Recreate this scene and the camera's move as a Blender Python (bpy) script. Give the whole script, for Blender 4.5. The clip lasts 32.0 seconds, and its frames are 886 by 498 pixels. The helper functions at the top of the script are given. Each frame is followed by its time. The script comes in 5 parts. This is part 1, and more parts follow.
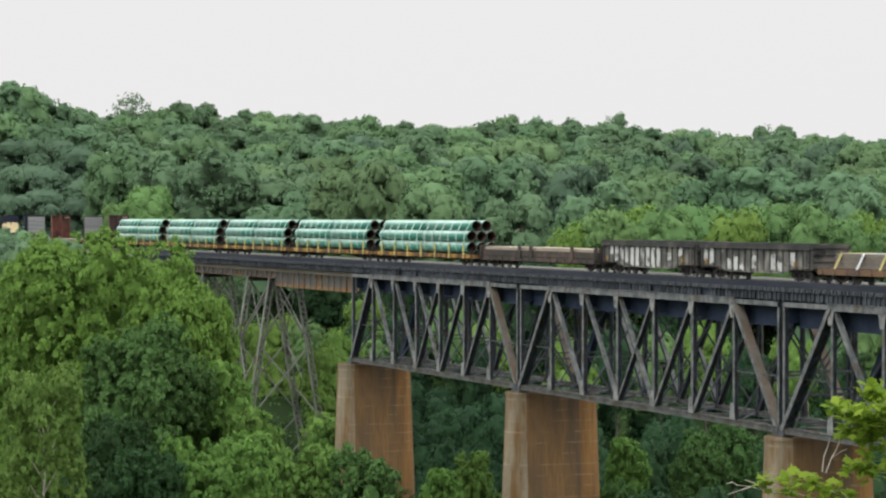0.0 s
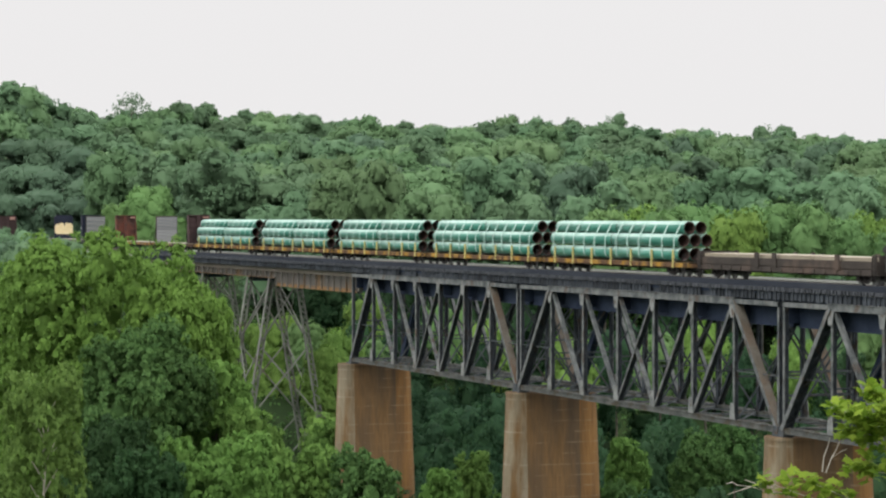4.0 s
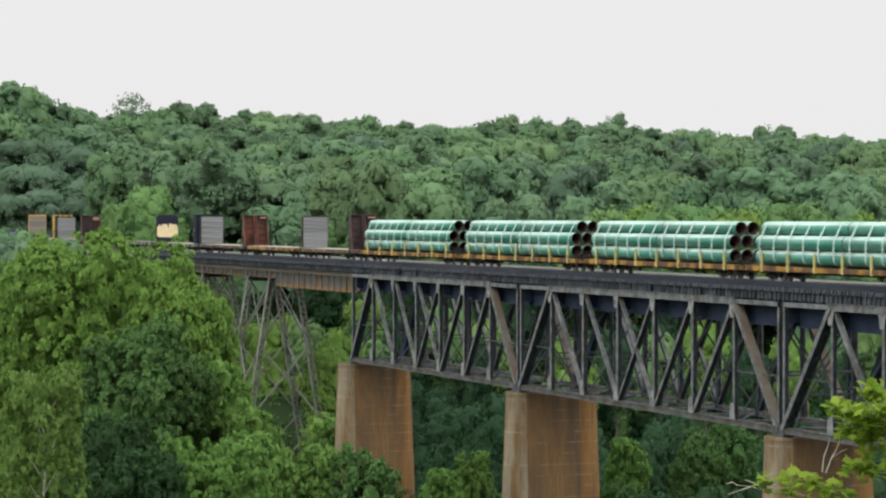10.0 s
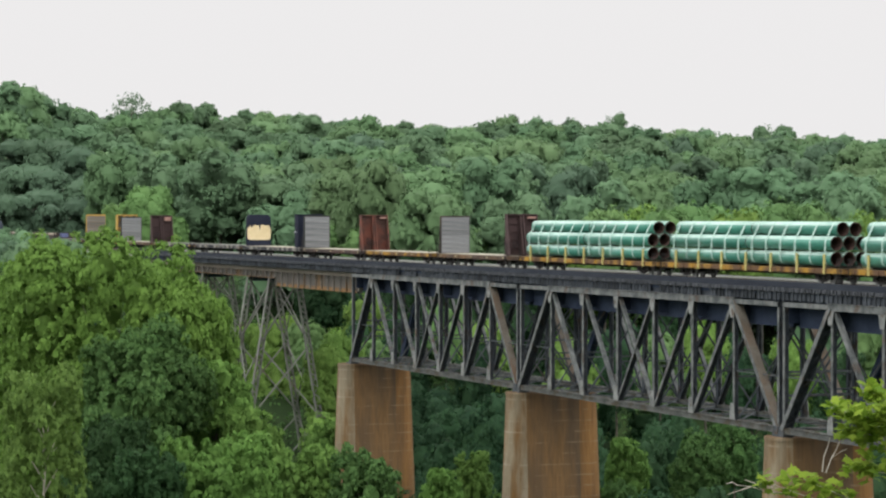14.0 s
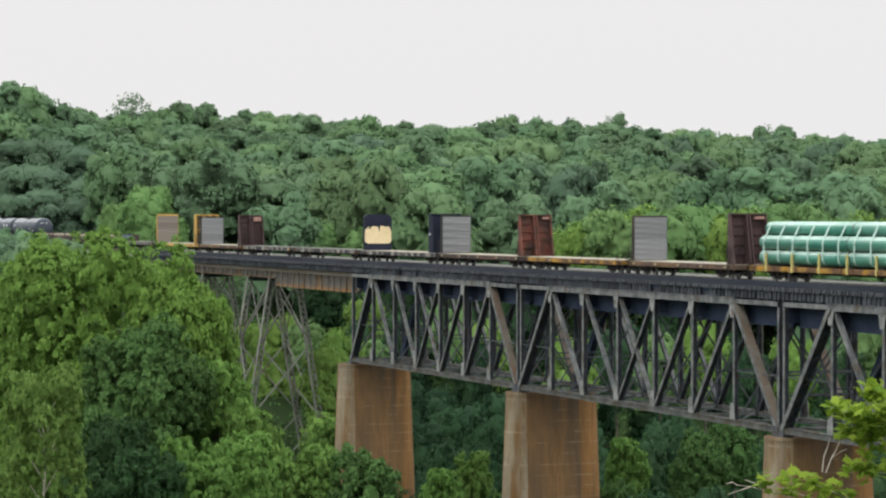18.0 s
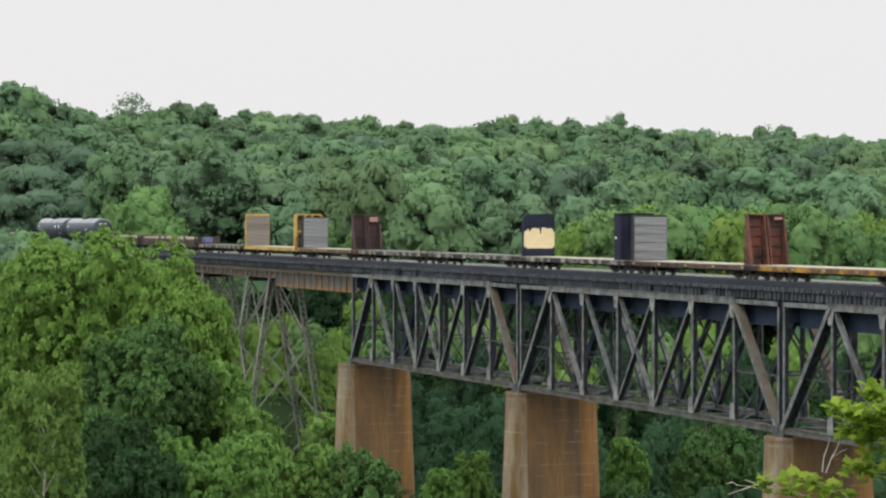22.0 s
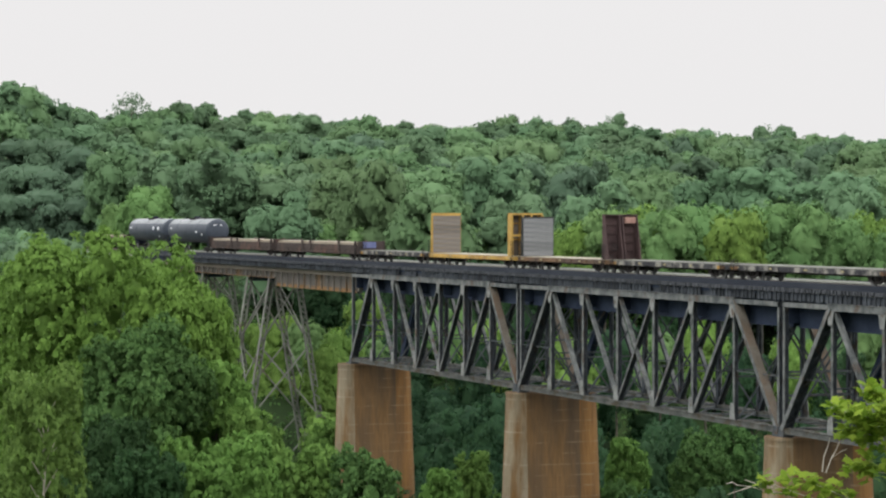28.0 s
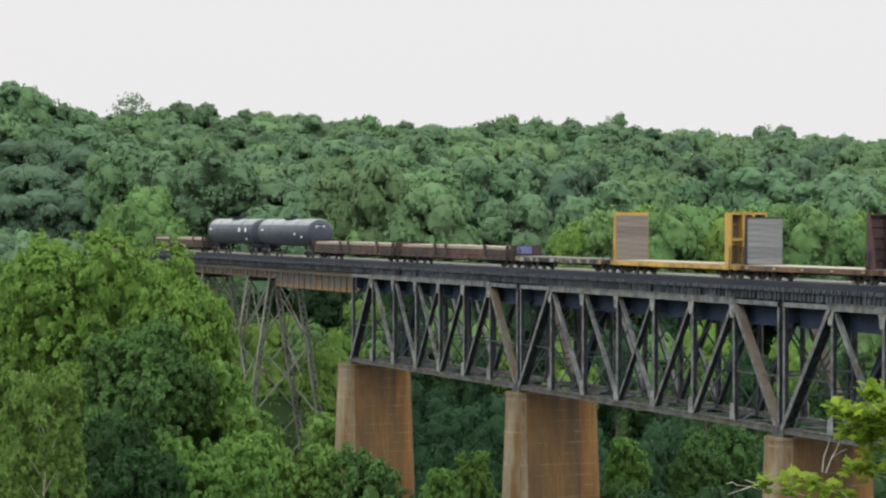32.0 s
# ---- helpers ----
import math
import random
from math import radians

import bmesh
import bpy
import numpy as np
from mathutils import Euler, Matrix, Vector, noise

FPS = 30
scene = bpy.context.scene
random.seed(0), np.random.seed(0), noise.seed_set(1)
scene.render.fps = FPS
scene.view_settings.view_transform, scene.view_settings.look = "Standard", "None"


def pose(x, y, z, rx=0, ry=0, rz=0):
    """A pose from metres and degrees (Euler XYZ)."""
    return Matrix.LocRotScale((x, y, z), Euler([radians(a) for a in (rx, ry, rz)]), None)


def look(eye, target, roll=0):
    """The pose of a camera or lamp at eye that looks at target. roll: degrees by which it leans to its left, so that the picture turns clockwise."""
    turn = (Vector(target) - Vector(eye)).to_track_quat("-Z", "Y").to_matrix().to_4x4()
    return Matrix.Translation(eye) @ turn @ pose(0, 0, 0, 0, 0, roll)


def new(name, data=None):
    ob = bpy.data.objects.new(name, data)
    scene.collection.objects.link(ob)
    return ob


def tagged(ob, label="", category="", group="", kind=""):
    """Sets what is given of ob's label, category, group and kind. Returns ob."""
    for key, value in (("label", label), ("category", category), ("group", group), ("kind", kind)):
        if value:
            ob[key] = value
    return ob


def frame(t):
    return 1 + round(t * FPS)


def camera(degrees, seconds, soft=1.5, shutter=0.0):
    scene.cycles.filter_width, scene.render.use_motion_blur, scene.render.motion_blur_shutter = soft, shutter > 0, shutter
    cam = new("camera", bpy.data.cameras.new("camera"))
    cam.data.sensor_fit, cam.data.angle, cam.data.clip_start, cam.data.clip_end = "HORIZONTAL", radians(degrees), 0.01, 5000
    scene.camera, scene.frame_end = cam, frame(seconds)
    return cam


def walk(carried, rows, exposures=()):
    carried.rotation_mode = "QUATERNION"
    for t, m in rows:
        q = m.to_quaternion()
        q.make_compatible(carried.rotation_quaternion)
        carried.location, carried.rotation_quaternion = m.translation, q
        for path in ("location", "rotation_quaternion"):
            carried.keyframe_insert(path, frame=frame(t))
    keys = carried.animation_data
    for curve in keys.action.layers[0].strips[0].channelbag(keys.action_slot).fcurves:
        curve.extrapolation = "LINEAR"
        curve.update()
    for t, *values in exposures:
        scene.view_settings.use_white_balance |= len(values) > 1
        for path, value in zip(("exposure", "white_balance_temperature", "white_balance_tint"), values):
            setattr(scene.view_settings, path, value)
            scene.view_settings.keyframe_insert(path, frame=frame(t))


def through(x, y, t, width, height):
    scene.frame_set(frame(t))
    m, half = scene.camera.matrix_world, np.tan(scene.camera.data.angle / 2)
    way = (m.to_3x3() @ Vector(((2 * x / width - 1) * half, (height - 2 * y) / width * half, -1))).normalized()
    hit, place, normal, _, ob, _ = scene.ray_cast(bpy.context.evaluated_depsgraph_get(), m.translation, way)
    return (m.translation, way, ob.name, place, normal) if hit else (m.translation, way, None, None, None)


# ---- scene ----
cam = camera(2 * math.degrees(math.atan(784 / 4500)), 32.0, soft=2.2, shutter=0.5)
PHI = math.atan(1689 / 4500)
EYE = Vector((0, -84.5, 4.3))
TILT = math.atan(57 / 4500)
FORWARD = Vector((-math.cos(PHI) * math.cos(TILT), math.sin(PHI) * math.cos(TILT), -math.sin(TILT)))
walk(cam, [(0, look(EYE, EYE + 100 * FORWARD)), (32, look(EYE, EYE + 100 * FORWARD))],
     exposures=[(0, 0.0), (32, 0.0)])

# ---- light: a bright overcast afternoon ----
SUN_AZ, SUN_EL = radians(205), radians(52)
world = bpy.data.worlds.new("overcast_sky")
scene.world = world
world.use_nodes = True
wn, wl = world.node_tree.nodes, world.node_tree.links
wn.clear()
sky = wn.new("ShaderNodeTexSky")
sky.sky_type, sky.sun_disc = "NISHITA", False
sky.sun_elevation, sky.sun_rotation = SUN_EL, SUN_AZ
sky.dust_density, sky.air_density = 4.0, 1.0
grey = wn.new("ShaderNodeHueSaturation")
grey.inputs["Saturation"].default_value = 0.15
sky_bg = wn.new("ShaderNodeBackground")
sky_bg.inputs["Strength"].default_value = 0.05
cloud = wn.new("ShaderNodeBackground")
# an overcast sky is about three times brighter overhead than at the horizon
where = wn.new("ShaderNodeTexCoord")
xyz = wn.new("ShaderNodeSeparateXYZ")
height = wn.new("ShaderNodeMapRange")
height.inputs["From Min"].default_value, height.inputs["From Max"].default_value = 0.105, 1.0
rise = wn.new("ShaderNodeMath")
rise.operation = "POWER"
rise.inputs[1].default_value = 0.65
glow = wn.new("ShaderNodeMath")
glow.operation = "MULTIPLY_ADD"
glow.inputs[1].default_value, glow.inputs[2].default_value = 3.4, 1.06
wl.new(where.outputs["Generated"], xyz.inputs[0])
wl.new(xyz.outputs["Z"], height.inputs["Value"])
wl.new(height.outputs[0], rise.inputs[0])
wl.new(rise.outputs[0], glow.inputs[0])
wl.new(glow.outputs[0], cloud.inputs["Strength"])
cloud.inputs["Color"].default_value = (0.841, 0.829, 0.832, 1)
both = wn.new("ShaderNodeMixShader")
both.inputs["Fac"].default_value = 0.94
out = wn.new("ShaderNodeOutputWorld")
wl.new(sky.outputs[0], grey.inputs["Color"])
wl.new(grey.outputs[0], sky_bg.inputs["Color"])
wl.new(sky_bg.outputs[0], both.inputs[1])
wl.new(cloud.outputs[0], both.inputs[2])
wl.new(both.outputs[0], out.inputs["Surface"])
sun_data = bpy.data.lights.new("sun", "SUN")
sun_data.energy, sun_data.angle, sun_data.color = 0.6, radians(28), (1.0, 0.975, 0.91)
sun = new("sun", sun_data)
sun.matrix_world = look((0, 0, 0), (-math.sin(SUN_AZ) * math.cos(SUN_EL), -math.cos(SUN_AZ) * math.cos(SUN_EL), -math.sin(SUN_EL)))


# ---- materials ----
def material(name, base, second, scale, rough=0.8, metal=0.0, bump=0.3, fine=8.0, blotch=0.5, random_value=0.0,
             stretch=(1, 1, 1), third=None, third_amount=0.0, third_scale=0.4):
    """Two-scale noise between colours, with relief; third is a stain with its own larger pattern."""
    m = bpy.data.materials.new(name)
    m.use_nodes = True
    n, l = m.node_tree.nodes, m.node_tree.links
    b = n["Principled BSDF"]
    b.inputs["Roughness"].default_value, b.inputs["Metallic"].default_value = rough, metal
    b.inputs["Specular IOR Level"].default_value = 0.12 if rough >= 0.7 else 0.4
    tc = n.new("ShaderNodeTexCoord")
    mp = n.new("ShaderNodeMapping")
    mp.inputs["Scale"].default_value = stretch
    l.new(tc.outputs["Object"], mp.inputs["Vector"])
    n1 = n.new("ShaderNodeTexNoise")
    n1.inputs["Scale"].default_value, n1.inputs["Detail"].default_value = scale, 6
    n2 = n.new("ShaderNodeTexNoise")
    n2.inputs["Scale"].default_value, n2.inputs["Detail"].default_value = scale * fine, 4
    l.new(mp.outputs[0], n1.inputs["Vector"])
    l.new(mp.outputs[0], n2.inputs["Vector"])
    ramp = n.new("ShaderNodeValToRGB")
    ramp.color_ramp.elements[0].position, ramp.color_ramp.elements[1].position = 0.5 - blotch / 2, 0.5 + blotch / 2
    ramp.color_ramp.elements[0].color, ramp.color_ramp.elements[1].color = (*base, 1), (*second, 1)
    l.new(n1.outputs["Fac"], ramp.inputs["Fac"])
    col = ramp.outputs["Color"]
    if third is not None:
        n3 = n.new("ShaderNodeTexNoise")
        n3.inputs["Scale"].default_value, n3.inputs["Detail"].default_value = third_scale, 5
        l.new(mp.outputs[0], n3.inputs["Vector"])
        r3 = n.new("ShaderNodeValToRGB")
        r3.color_ramp.elements[0].position, r3.color_ramp.elements[1].position = 0.62 - third_amount * 0.4, 0.74 - third_amount * 0.3
        l.new(n3.outputs["Fac"], r3.inputs["Fac"])
        mx = n.new("ShaderNodeMixRGB")
        mx.inputs["Color2"].default_value = (*third, 1)
        l.new(r3.outputs["Color"], mx.inputs["Fac"])
        l.new(col, mx.inputs["Color1"])
        col = mx.outputs["Color"]
    hs = n.new("ShaderNodeHueSaturation")
    l.new(col, hs.inputs["Color"])
    add = n.new("ShaderNodeMath")
    add.operation = "MULTIPLY_ADD"
    add.inputs[1].default_value, add.inputs[2].default_value = 0.5, 0.75
    l.new(n2.outputs["Fac"], add.inputs[0])
    val = add.outputs[0]
    if random_value:
        info = n.new("ShaderNodeObjectInfo")
        rv = n.new("ShaderNodeMath")
        rv.operation = "MULTIPLY_ADD"
        rv.inputs[1].default_value, rv.inputs[2].default_value = 2 * random_value, 1 - random_value
        l.new(info.outputs["Random"], rv.inputs[0])
        mu = n.new("ShaderNodeMath")
        mu.operation = "MULTIPLY"
        l.new(val, mu.inputs[0])
        l.new(rv.outputs[0], mu.inputs[1])
        val = mu.outputs[0]
    l.new(val, hs.inputs["Value"])
    l.new(hs.outputs[0], b.inputs["Base Color"])
    if bump:
        bp = n.new("ShaderNodeBump")
        bp.inputs["Strength"].default_value, bp.inputs["Distance"].default_value = bump, 0.03
        l.new(n2.outputs["Fac"], bp.inputs["Height"])
        l.new(bp.outputs[0], b.inputs["Normal"])
    return m


def leaf_material(name, dark, light, hue=0.02, value=0.25, through=0.45):
    """Leaves that differ leaf by leaf and tree by tree, with a little light coming through them."""
    m = bpy.data.materials.new(name)
    m.use_nodes = True
    n, l = m.node_tree.nodes, m.node_tree.links
    b = n["Principled BSDF"]
    b.inputs["Roughness"].default_value = 0.75
    b.inputs["Specular IOR Level"].default_value = 0.08
    geo = n.new("ShaderNodeNewGeometry")
    info = n.new("ShaderNodeObjectInfo")
    mix = n.new("ShaderNodeMixRGB")
    mix.inputs["Color1"].default_value, mix.inputs["Color2"].default_value = (*dark, 1), (*light, 1)
    l.new(geo.outputs["Random Per Island"], mix.inputs["Fac"])
    hs = n.new("ShaderNodeHueSaturation")
    l.new(mix.outputs[0], hs.inputs["Color"])
    h = n.new("ShaderNodeMath")
    h.operation = "MULTIPLY_ADD"
    h.inputs[1].default_value, h.inputs[2].default_value = 2 * hue, 0.5 - hue
    l.new(info.outputs["Random"], h.inputs[0])
    l.new(h.outputs[0], hs.inputs["Hue"])
    frac = n.new("ShaderNodeMath")
    frac.operation = "FRACT"
    tw = n.new("ShaderNodeMath")
    tw.operation = "MULTIPLY"
    tw.inputs[1].default_value = 7.31
    l.new(info.outputs["Random"], tw.inputs[0])
    l.new(tw.outputs[0], frac.inputs[0])
    v = n.new("ShaderNodeMath")
    v.operation = "MULTIPLY_ADD"
    v.inputs[1].default_value, v.inputs[2].default_value = 2 * value, 1 - value
    l.new(frac.outputs[0], v.inputs[0])
    l.new(v.outputs[0], hs.inputs["Value"])
    l.new(hs.outputs[0], b.inputs["Base Color"])
    tr = n.new("ShaderNodeBsdfTranslucent")
    l.new(hs.outputs[0], tr.inputs["Color"])
    ms = n.new("ShaderNodeMixShader")
    ms.inputs["Fac"].default_value = through
    l.new(b.outputs[0], ms.inputs[1])
    l.new(tr.outputs[0], ms.inputs[2])
    l.new(ms.outputs[0], n["Material Output"].inputs["Surface"])
    return m


def lift_lines(m, colour):
    """Broken pale lime lines along the form boards of cast concrete."""
    n, l = m.node_tree.nodes, m.node_tree.links
    b = n["Principled BSDF"]
    old = b.inputs["Base Color"].links[0].from_socket
    tc = n.new("ShaderNodeTexCoord")
    sep = n.new("ShaderNodeSeparateXYZ")
    l.new(tc.outputs["Object"], sep.inputs[0])
    wob = n.new("ShaderNodeTexNoise")
    wob.inputs["Scale"].default_value = 0.6
    l.new(tc.outputs["Object"], wob.inputs["Vector"])
    shift = n.new("ShaderNodeMath")
    shift.operation = "MULTIPLY_ADD"
    shift.inputs[1].default_value = 0.14
    l.new(wob.outputs["Fac"], shift.inputs[0])
    l.new(sep.outputs["Z"], shift.inputs[2])
    rows = n.new("ShaderNodeMath")
    rows.operation = "PINGPONG"
    rows.inputs[1].default_value = 0.46
    l.new(shift.outputs[0], rows.inputs[0])
    line = n.new("ShaderNodeMapRange")
    line.inputs["From Min"].default_value, line.inputs["From Max"].default_value = 0.10, 0.02
    l.new(rows.outputs[0], line.inputs["Value"])
    gaps = n.new("ShaderNodeTexNoise")
    gaps.inputs["Scale"].default_value, gaps.inputs["Detail"].default_value = 0.9, 5
    l.new(tc.outputs["Object"], gaps.inputs["Vector"])
    keep = n.new("ShaderNodeMapRange")
    keep.inputs["From Min"].default_value, keep.inputs["From Max"].default_value, keep.inputs["To Max"].default_value = 0.47, 0.67, 0.5
    l.new(gaps.outputs["Fac"], keep.inputs["Value"])
    fac = n.new("ShaderNodeMath")
    fac.operation = "MULTIPLY"
    l.new(line.outputs[0], fac.inputs[0])
    l.new(keep.outputs[0], fac.inputs[1])
    mx = n.new("ShaderNodeMixRGB")
    mx.inputs["Color2"].default_value = (*colour, 1)
    l.new(fac.outputs[0], mx.inputs["Fac"])
    l.new(old, mx.inputs["Color1"])
    l.new(mx.outputs[0], b.inputs["Base Color"])


def dark_runs(m, colour, most):
    """Uneven darker streaks down from the pier's cap, of different lengths."""
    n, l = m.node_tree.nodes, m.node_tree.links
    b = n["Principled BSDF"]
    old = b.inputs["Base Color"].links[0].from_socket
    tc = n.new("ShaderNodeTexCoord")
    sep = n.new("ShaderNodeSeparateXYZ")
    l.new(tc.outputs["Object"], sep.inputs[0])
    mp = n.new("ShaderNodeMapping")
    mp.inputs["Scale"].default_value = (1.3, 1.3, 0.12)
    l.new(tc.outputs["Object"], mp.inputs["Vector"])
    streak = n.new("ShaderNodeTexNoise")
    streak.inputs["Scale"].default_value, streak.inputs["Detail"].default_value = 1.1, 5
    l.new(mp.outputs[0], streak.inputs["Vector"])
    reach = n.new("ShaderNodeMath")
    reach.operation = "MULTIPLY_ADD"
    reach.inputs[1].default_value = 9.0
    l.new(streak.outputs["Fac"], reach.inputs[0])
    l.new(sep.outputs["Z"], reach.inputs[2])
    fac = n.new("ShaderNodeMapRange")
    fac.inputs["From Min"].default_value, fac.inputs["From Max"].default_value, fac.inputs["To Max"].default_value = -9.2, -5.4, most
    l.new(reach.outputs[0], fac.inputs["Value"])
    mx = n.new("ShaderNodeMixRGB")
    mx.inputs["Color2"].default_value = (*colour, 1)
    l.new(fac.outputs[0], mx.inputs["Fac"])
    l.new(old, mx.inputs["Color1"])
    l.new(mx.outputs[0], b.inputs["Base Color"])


STEEL = material("weathered_grey_steel", (0.043, 0.052, 0.06), (0.094, 0.106, 0.111), 1.1, 0.75, 0.1, blotch=0.3, third=(0.075, 0.06, 0.05), third_amount=0.08, third_scale=0.7)
# Darker copy of the steel: shade inside members, put into the colour.
LACING = material("shade_dark_steel", (0.037, 0.045, 0.056), (0.074, 0.084, 0.093), 1.2, 0.85, 0.1, third=(0.06, 0.046, 0.036), third_amount=0.1, third_scale=0.8)
# Paler copy for outward faces; the light on them is in the colour.
LIGHT_STEEL = material("lit_toned_weathered_steel", (0.066, 0.075, 0.077), (0.173, 0.183, 0.179), 1.3, 0.75, 0.1, blotch=0.34, third=(0.1, 0.08, 0.066), third_amount=0.12, third_scale=0.9)
GUSSET = material("pale_riveted_gusset_plate", (0.12, 0.13, 0.128), (0.23, 0.24, 0.232), 1.2, 0.8, 0.05, blotch=0.35, third=(0.1, 0.08, 0.062), third_amount=0.2, third_scale=1.4)
CHORD = material("grimy_lower_chord_steel", (0.06, 0.065, 0.063), (0.135, 0.14, 0.132), 1.4, 0.85, 0.05, blotch=0.3, stretch=(0.5, 1, 1), third=(0.07, 0.06, 0.045), third_amount=0.3, third_scale=1.6)
# Steel under the deck: shade and bluish haze are put into its colour.
DARK_STEEL = material("shade_blue_black_steel", (0.028, 0.041, 0.072), (0.052, 0.067, 0.103), 0.9, 0.85, 0.1)
RUST_STEEL = material("rust_stained_steel", (0.085, 0.071, 0.054), (0.138, 0.128, 0.108), 0.9, 0.85, 0.05, third=(0.118, 0.083, 0.058), third_amount=0.3)
CURB = material("tarred_deck_timber", (0.017, 0.021, 0.031), (0.038, 0.044, 0.055), 0.5, 0.9, stretch=(0.2, 1, 1))
TIE = material("creosoted_timber", (0.03, 0.03, 0.033), (0.06, 0.059, 0.062), 2.0, 0.9, random_value=0.3)
TIE_END = material("split_grey_tie_ends", (0.032, 0.037, 0.045), (0.08, 0.086, 0.094), 2.6, 0.9, random_value=0.28)
BRACKET = material("grey_bracket_plates", (0.024, 0.03, 0.039), (0.06, 0.068, 0.077), 1.3, 0.8, 0.1, blotch=0.35, random_value=0.4, third=(0.05, 0.042, 0.035), third_amount=0.06)
RAIL = material("worn_rail_steel", (0.12, 0.085, 0.065), (0.2, 0.15, 0.12), 2.0, 0.5, 0.6)
BALLAST = material("pale_grey_ballast", (0.13, 0.138, 0.118), (0.235, 0.245, 0.215), 6.0, 0.95, bump=0.8)
GIRDER = material("streaked_brown_girder_paint", (0.072, 0.066, 0.057), (0.138, 0.13, 0.118), 0.6, 0.8, stretch=(1, 1, 0.25), third=(0.15, 0.10, 0.055), third_amount=0.1)
RIB = material("chalky_pale_stiffener_paint", (0.17, 0.162, 0.148), (0.28, 0.272, 0.252), 0.7, 0.8, stretch=(1, 1, 0.3), third=(0.16, 0.105, 0.06), third_amount=0.2)
RUSTY_ANGLE = material("orange_rusted_flange_angle", (0.15, 0.09, 0.042), (0.24, 0.14, 0.06), 0.7, 0.85, stretch=(0.6, 1, 1), third=(0.16, 0.13, 0.10), third_amount=0.35)
TRESTLE = material("dull_tan_grey_trestle_paint", (0.115, 0.122, 0.108), (0.21, 0.215, 0.19), 0.8, 0.85, 0.05, third=(0.09, 0.076, 0.058), third_amount=0.15)
FLANGE = material("faded_tan_flange_paint", (0.22, 0.188, 0.155), (0.32, 0.286, 0.245), 0.5, 0.8, stretch=(0.3, 1, 1))
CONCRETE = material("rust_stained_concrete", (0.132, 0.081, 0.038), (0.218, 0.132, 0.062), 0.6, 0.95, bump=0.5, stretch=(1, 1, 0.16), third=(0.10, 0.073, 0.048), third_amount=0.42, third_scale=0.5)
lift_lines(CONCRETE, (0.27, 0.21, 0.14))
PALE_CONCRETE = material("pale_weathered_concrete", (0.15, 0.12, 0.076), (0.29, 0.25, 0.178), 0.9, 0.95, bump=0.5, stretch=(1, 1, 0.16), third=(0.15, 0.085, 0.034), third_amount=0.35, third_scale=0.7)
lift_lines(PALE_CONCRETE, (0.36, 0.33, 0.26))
RUST_RUN = material("orange_rust_run_concrete", (0.155, 0.086, 0.034), (0.265, 0.145, 0.056), 0.8, 0.95, bump=0.5, stretch=(1, 1, 0.1), third=(0.12, 0.078, 0.044), third_amount=0.45, third_scale=0.5)
lift_lines(RUST_RUN, (0.27, 0.21, 0.14))
dark_runs(CONCRETE, (0.075, 0.052, 0.034), 0.75)
dark_runs(PALE_CONCRETE, (0.10, 0.082, 0.058), 0.45)
dark_runs(RUST_RUN, (0.09, 0.055, 0.03), 0.6)
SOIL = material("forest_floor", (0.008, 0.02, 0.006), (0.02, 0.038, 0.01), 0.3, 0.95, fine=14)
BARK = material("grey_bark", (0.10, 0.085, 0.07), (0.2, 0.18, 0.155), 2.5, 0.95, stretch=(1, 1, 0.3))
PALE_BARK = material("pale_mottled_bark", (0.25, 0.23, 0.19), (0.42, 0.39, 0.33), 1.2, 0.9)
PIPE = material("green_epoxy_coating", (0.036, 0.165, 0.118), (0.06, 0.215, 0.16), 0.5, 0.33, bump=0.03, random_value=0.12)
# Pale copy of the coating: dust plus the sky's highlight, painted on upper facets.
PIPE_TOP = material("dust_and_painted_sheen_green", (0.25, 0.39, 0.335), (0.36, 0.48, 0.43), 1.0, 0.9, bump=0.1)
PIPE_RUST = material("rusty_bare_pipe_bore", (0.06, 0.04, 0.034), (0.11, 0.07, 0.058), 1.5, 0.85)
STRAP = material("pale_strapping", (0.3, 0.44, 0.385), (0.38, 0.52, 0.46), 2.0, 0.6, bump=0)
YELLOW = material("weathered_yellow_paint", (0.28, 0.155, 0.024), (0.38, 0.235, 0.05), 0.9, 0.7, third=(0.10, 0.06, 0.035), third_amount=0.55, third_scale=0.9)
MUSTARD = material("mustard_yellow_car_paint", (0.36, 0.22, 0.045), (0.43, 0.28, 0.07), 0.8, 0.65, third=(0.24, 0.14, 0.04), third_amount=0.2)
STAKE = material("bright_yellow_paint", (0.42, 0.38, 0.12), (0.52, 0.46, 0.18), 2.0, 0.6)
WOOD_GREY = material("silvered_deck_planks", (0.14, 0.146, 0.15), (0.21, 0.216, 0.22), 1.2, 0.9, stretch=(1, 0.3, 3), random_value=0.15)
WOOD_TAN = material("worn_tan_deck_planks", (0.22, 0.205, 0.165), (0.32, 0.30, 0.24), 1.2, 0.9, random_value=0.12)
RED = material("faded_oxide_red_paint", (0.125, 0.047, 0.034), (0.18, 0.075, 0.055), 0.8, 0.75, third=(0.08, 0.048, 0.04), third_amount=0.45, third_scale=0.7)
MAROON = material("dark_maroon_paint", (0.05, 0.035, 0.035), (0.082, 0.054, 0.052), 0.8, 0.7)
BROWN = material("rusty_brown_car_paint", (0.034, 0.03, 0.027), (0.062, 0.052, 0.045), 0.8, 0.8, third=(0.09, 0.066, 0.053), third_amount=0.2)
RUSSET = material("rusty_russet_car_paint", (0.036, 0.03, 0.028), (0.066, 0.051, 0.046), 0.8, 0.8, third=(0.1, 0.062, 0.05), third_amount=0.18)
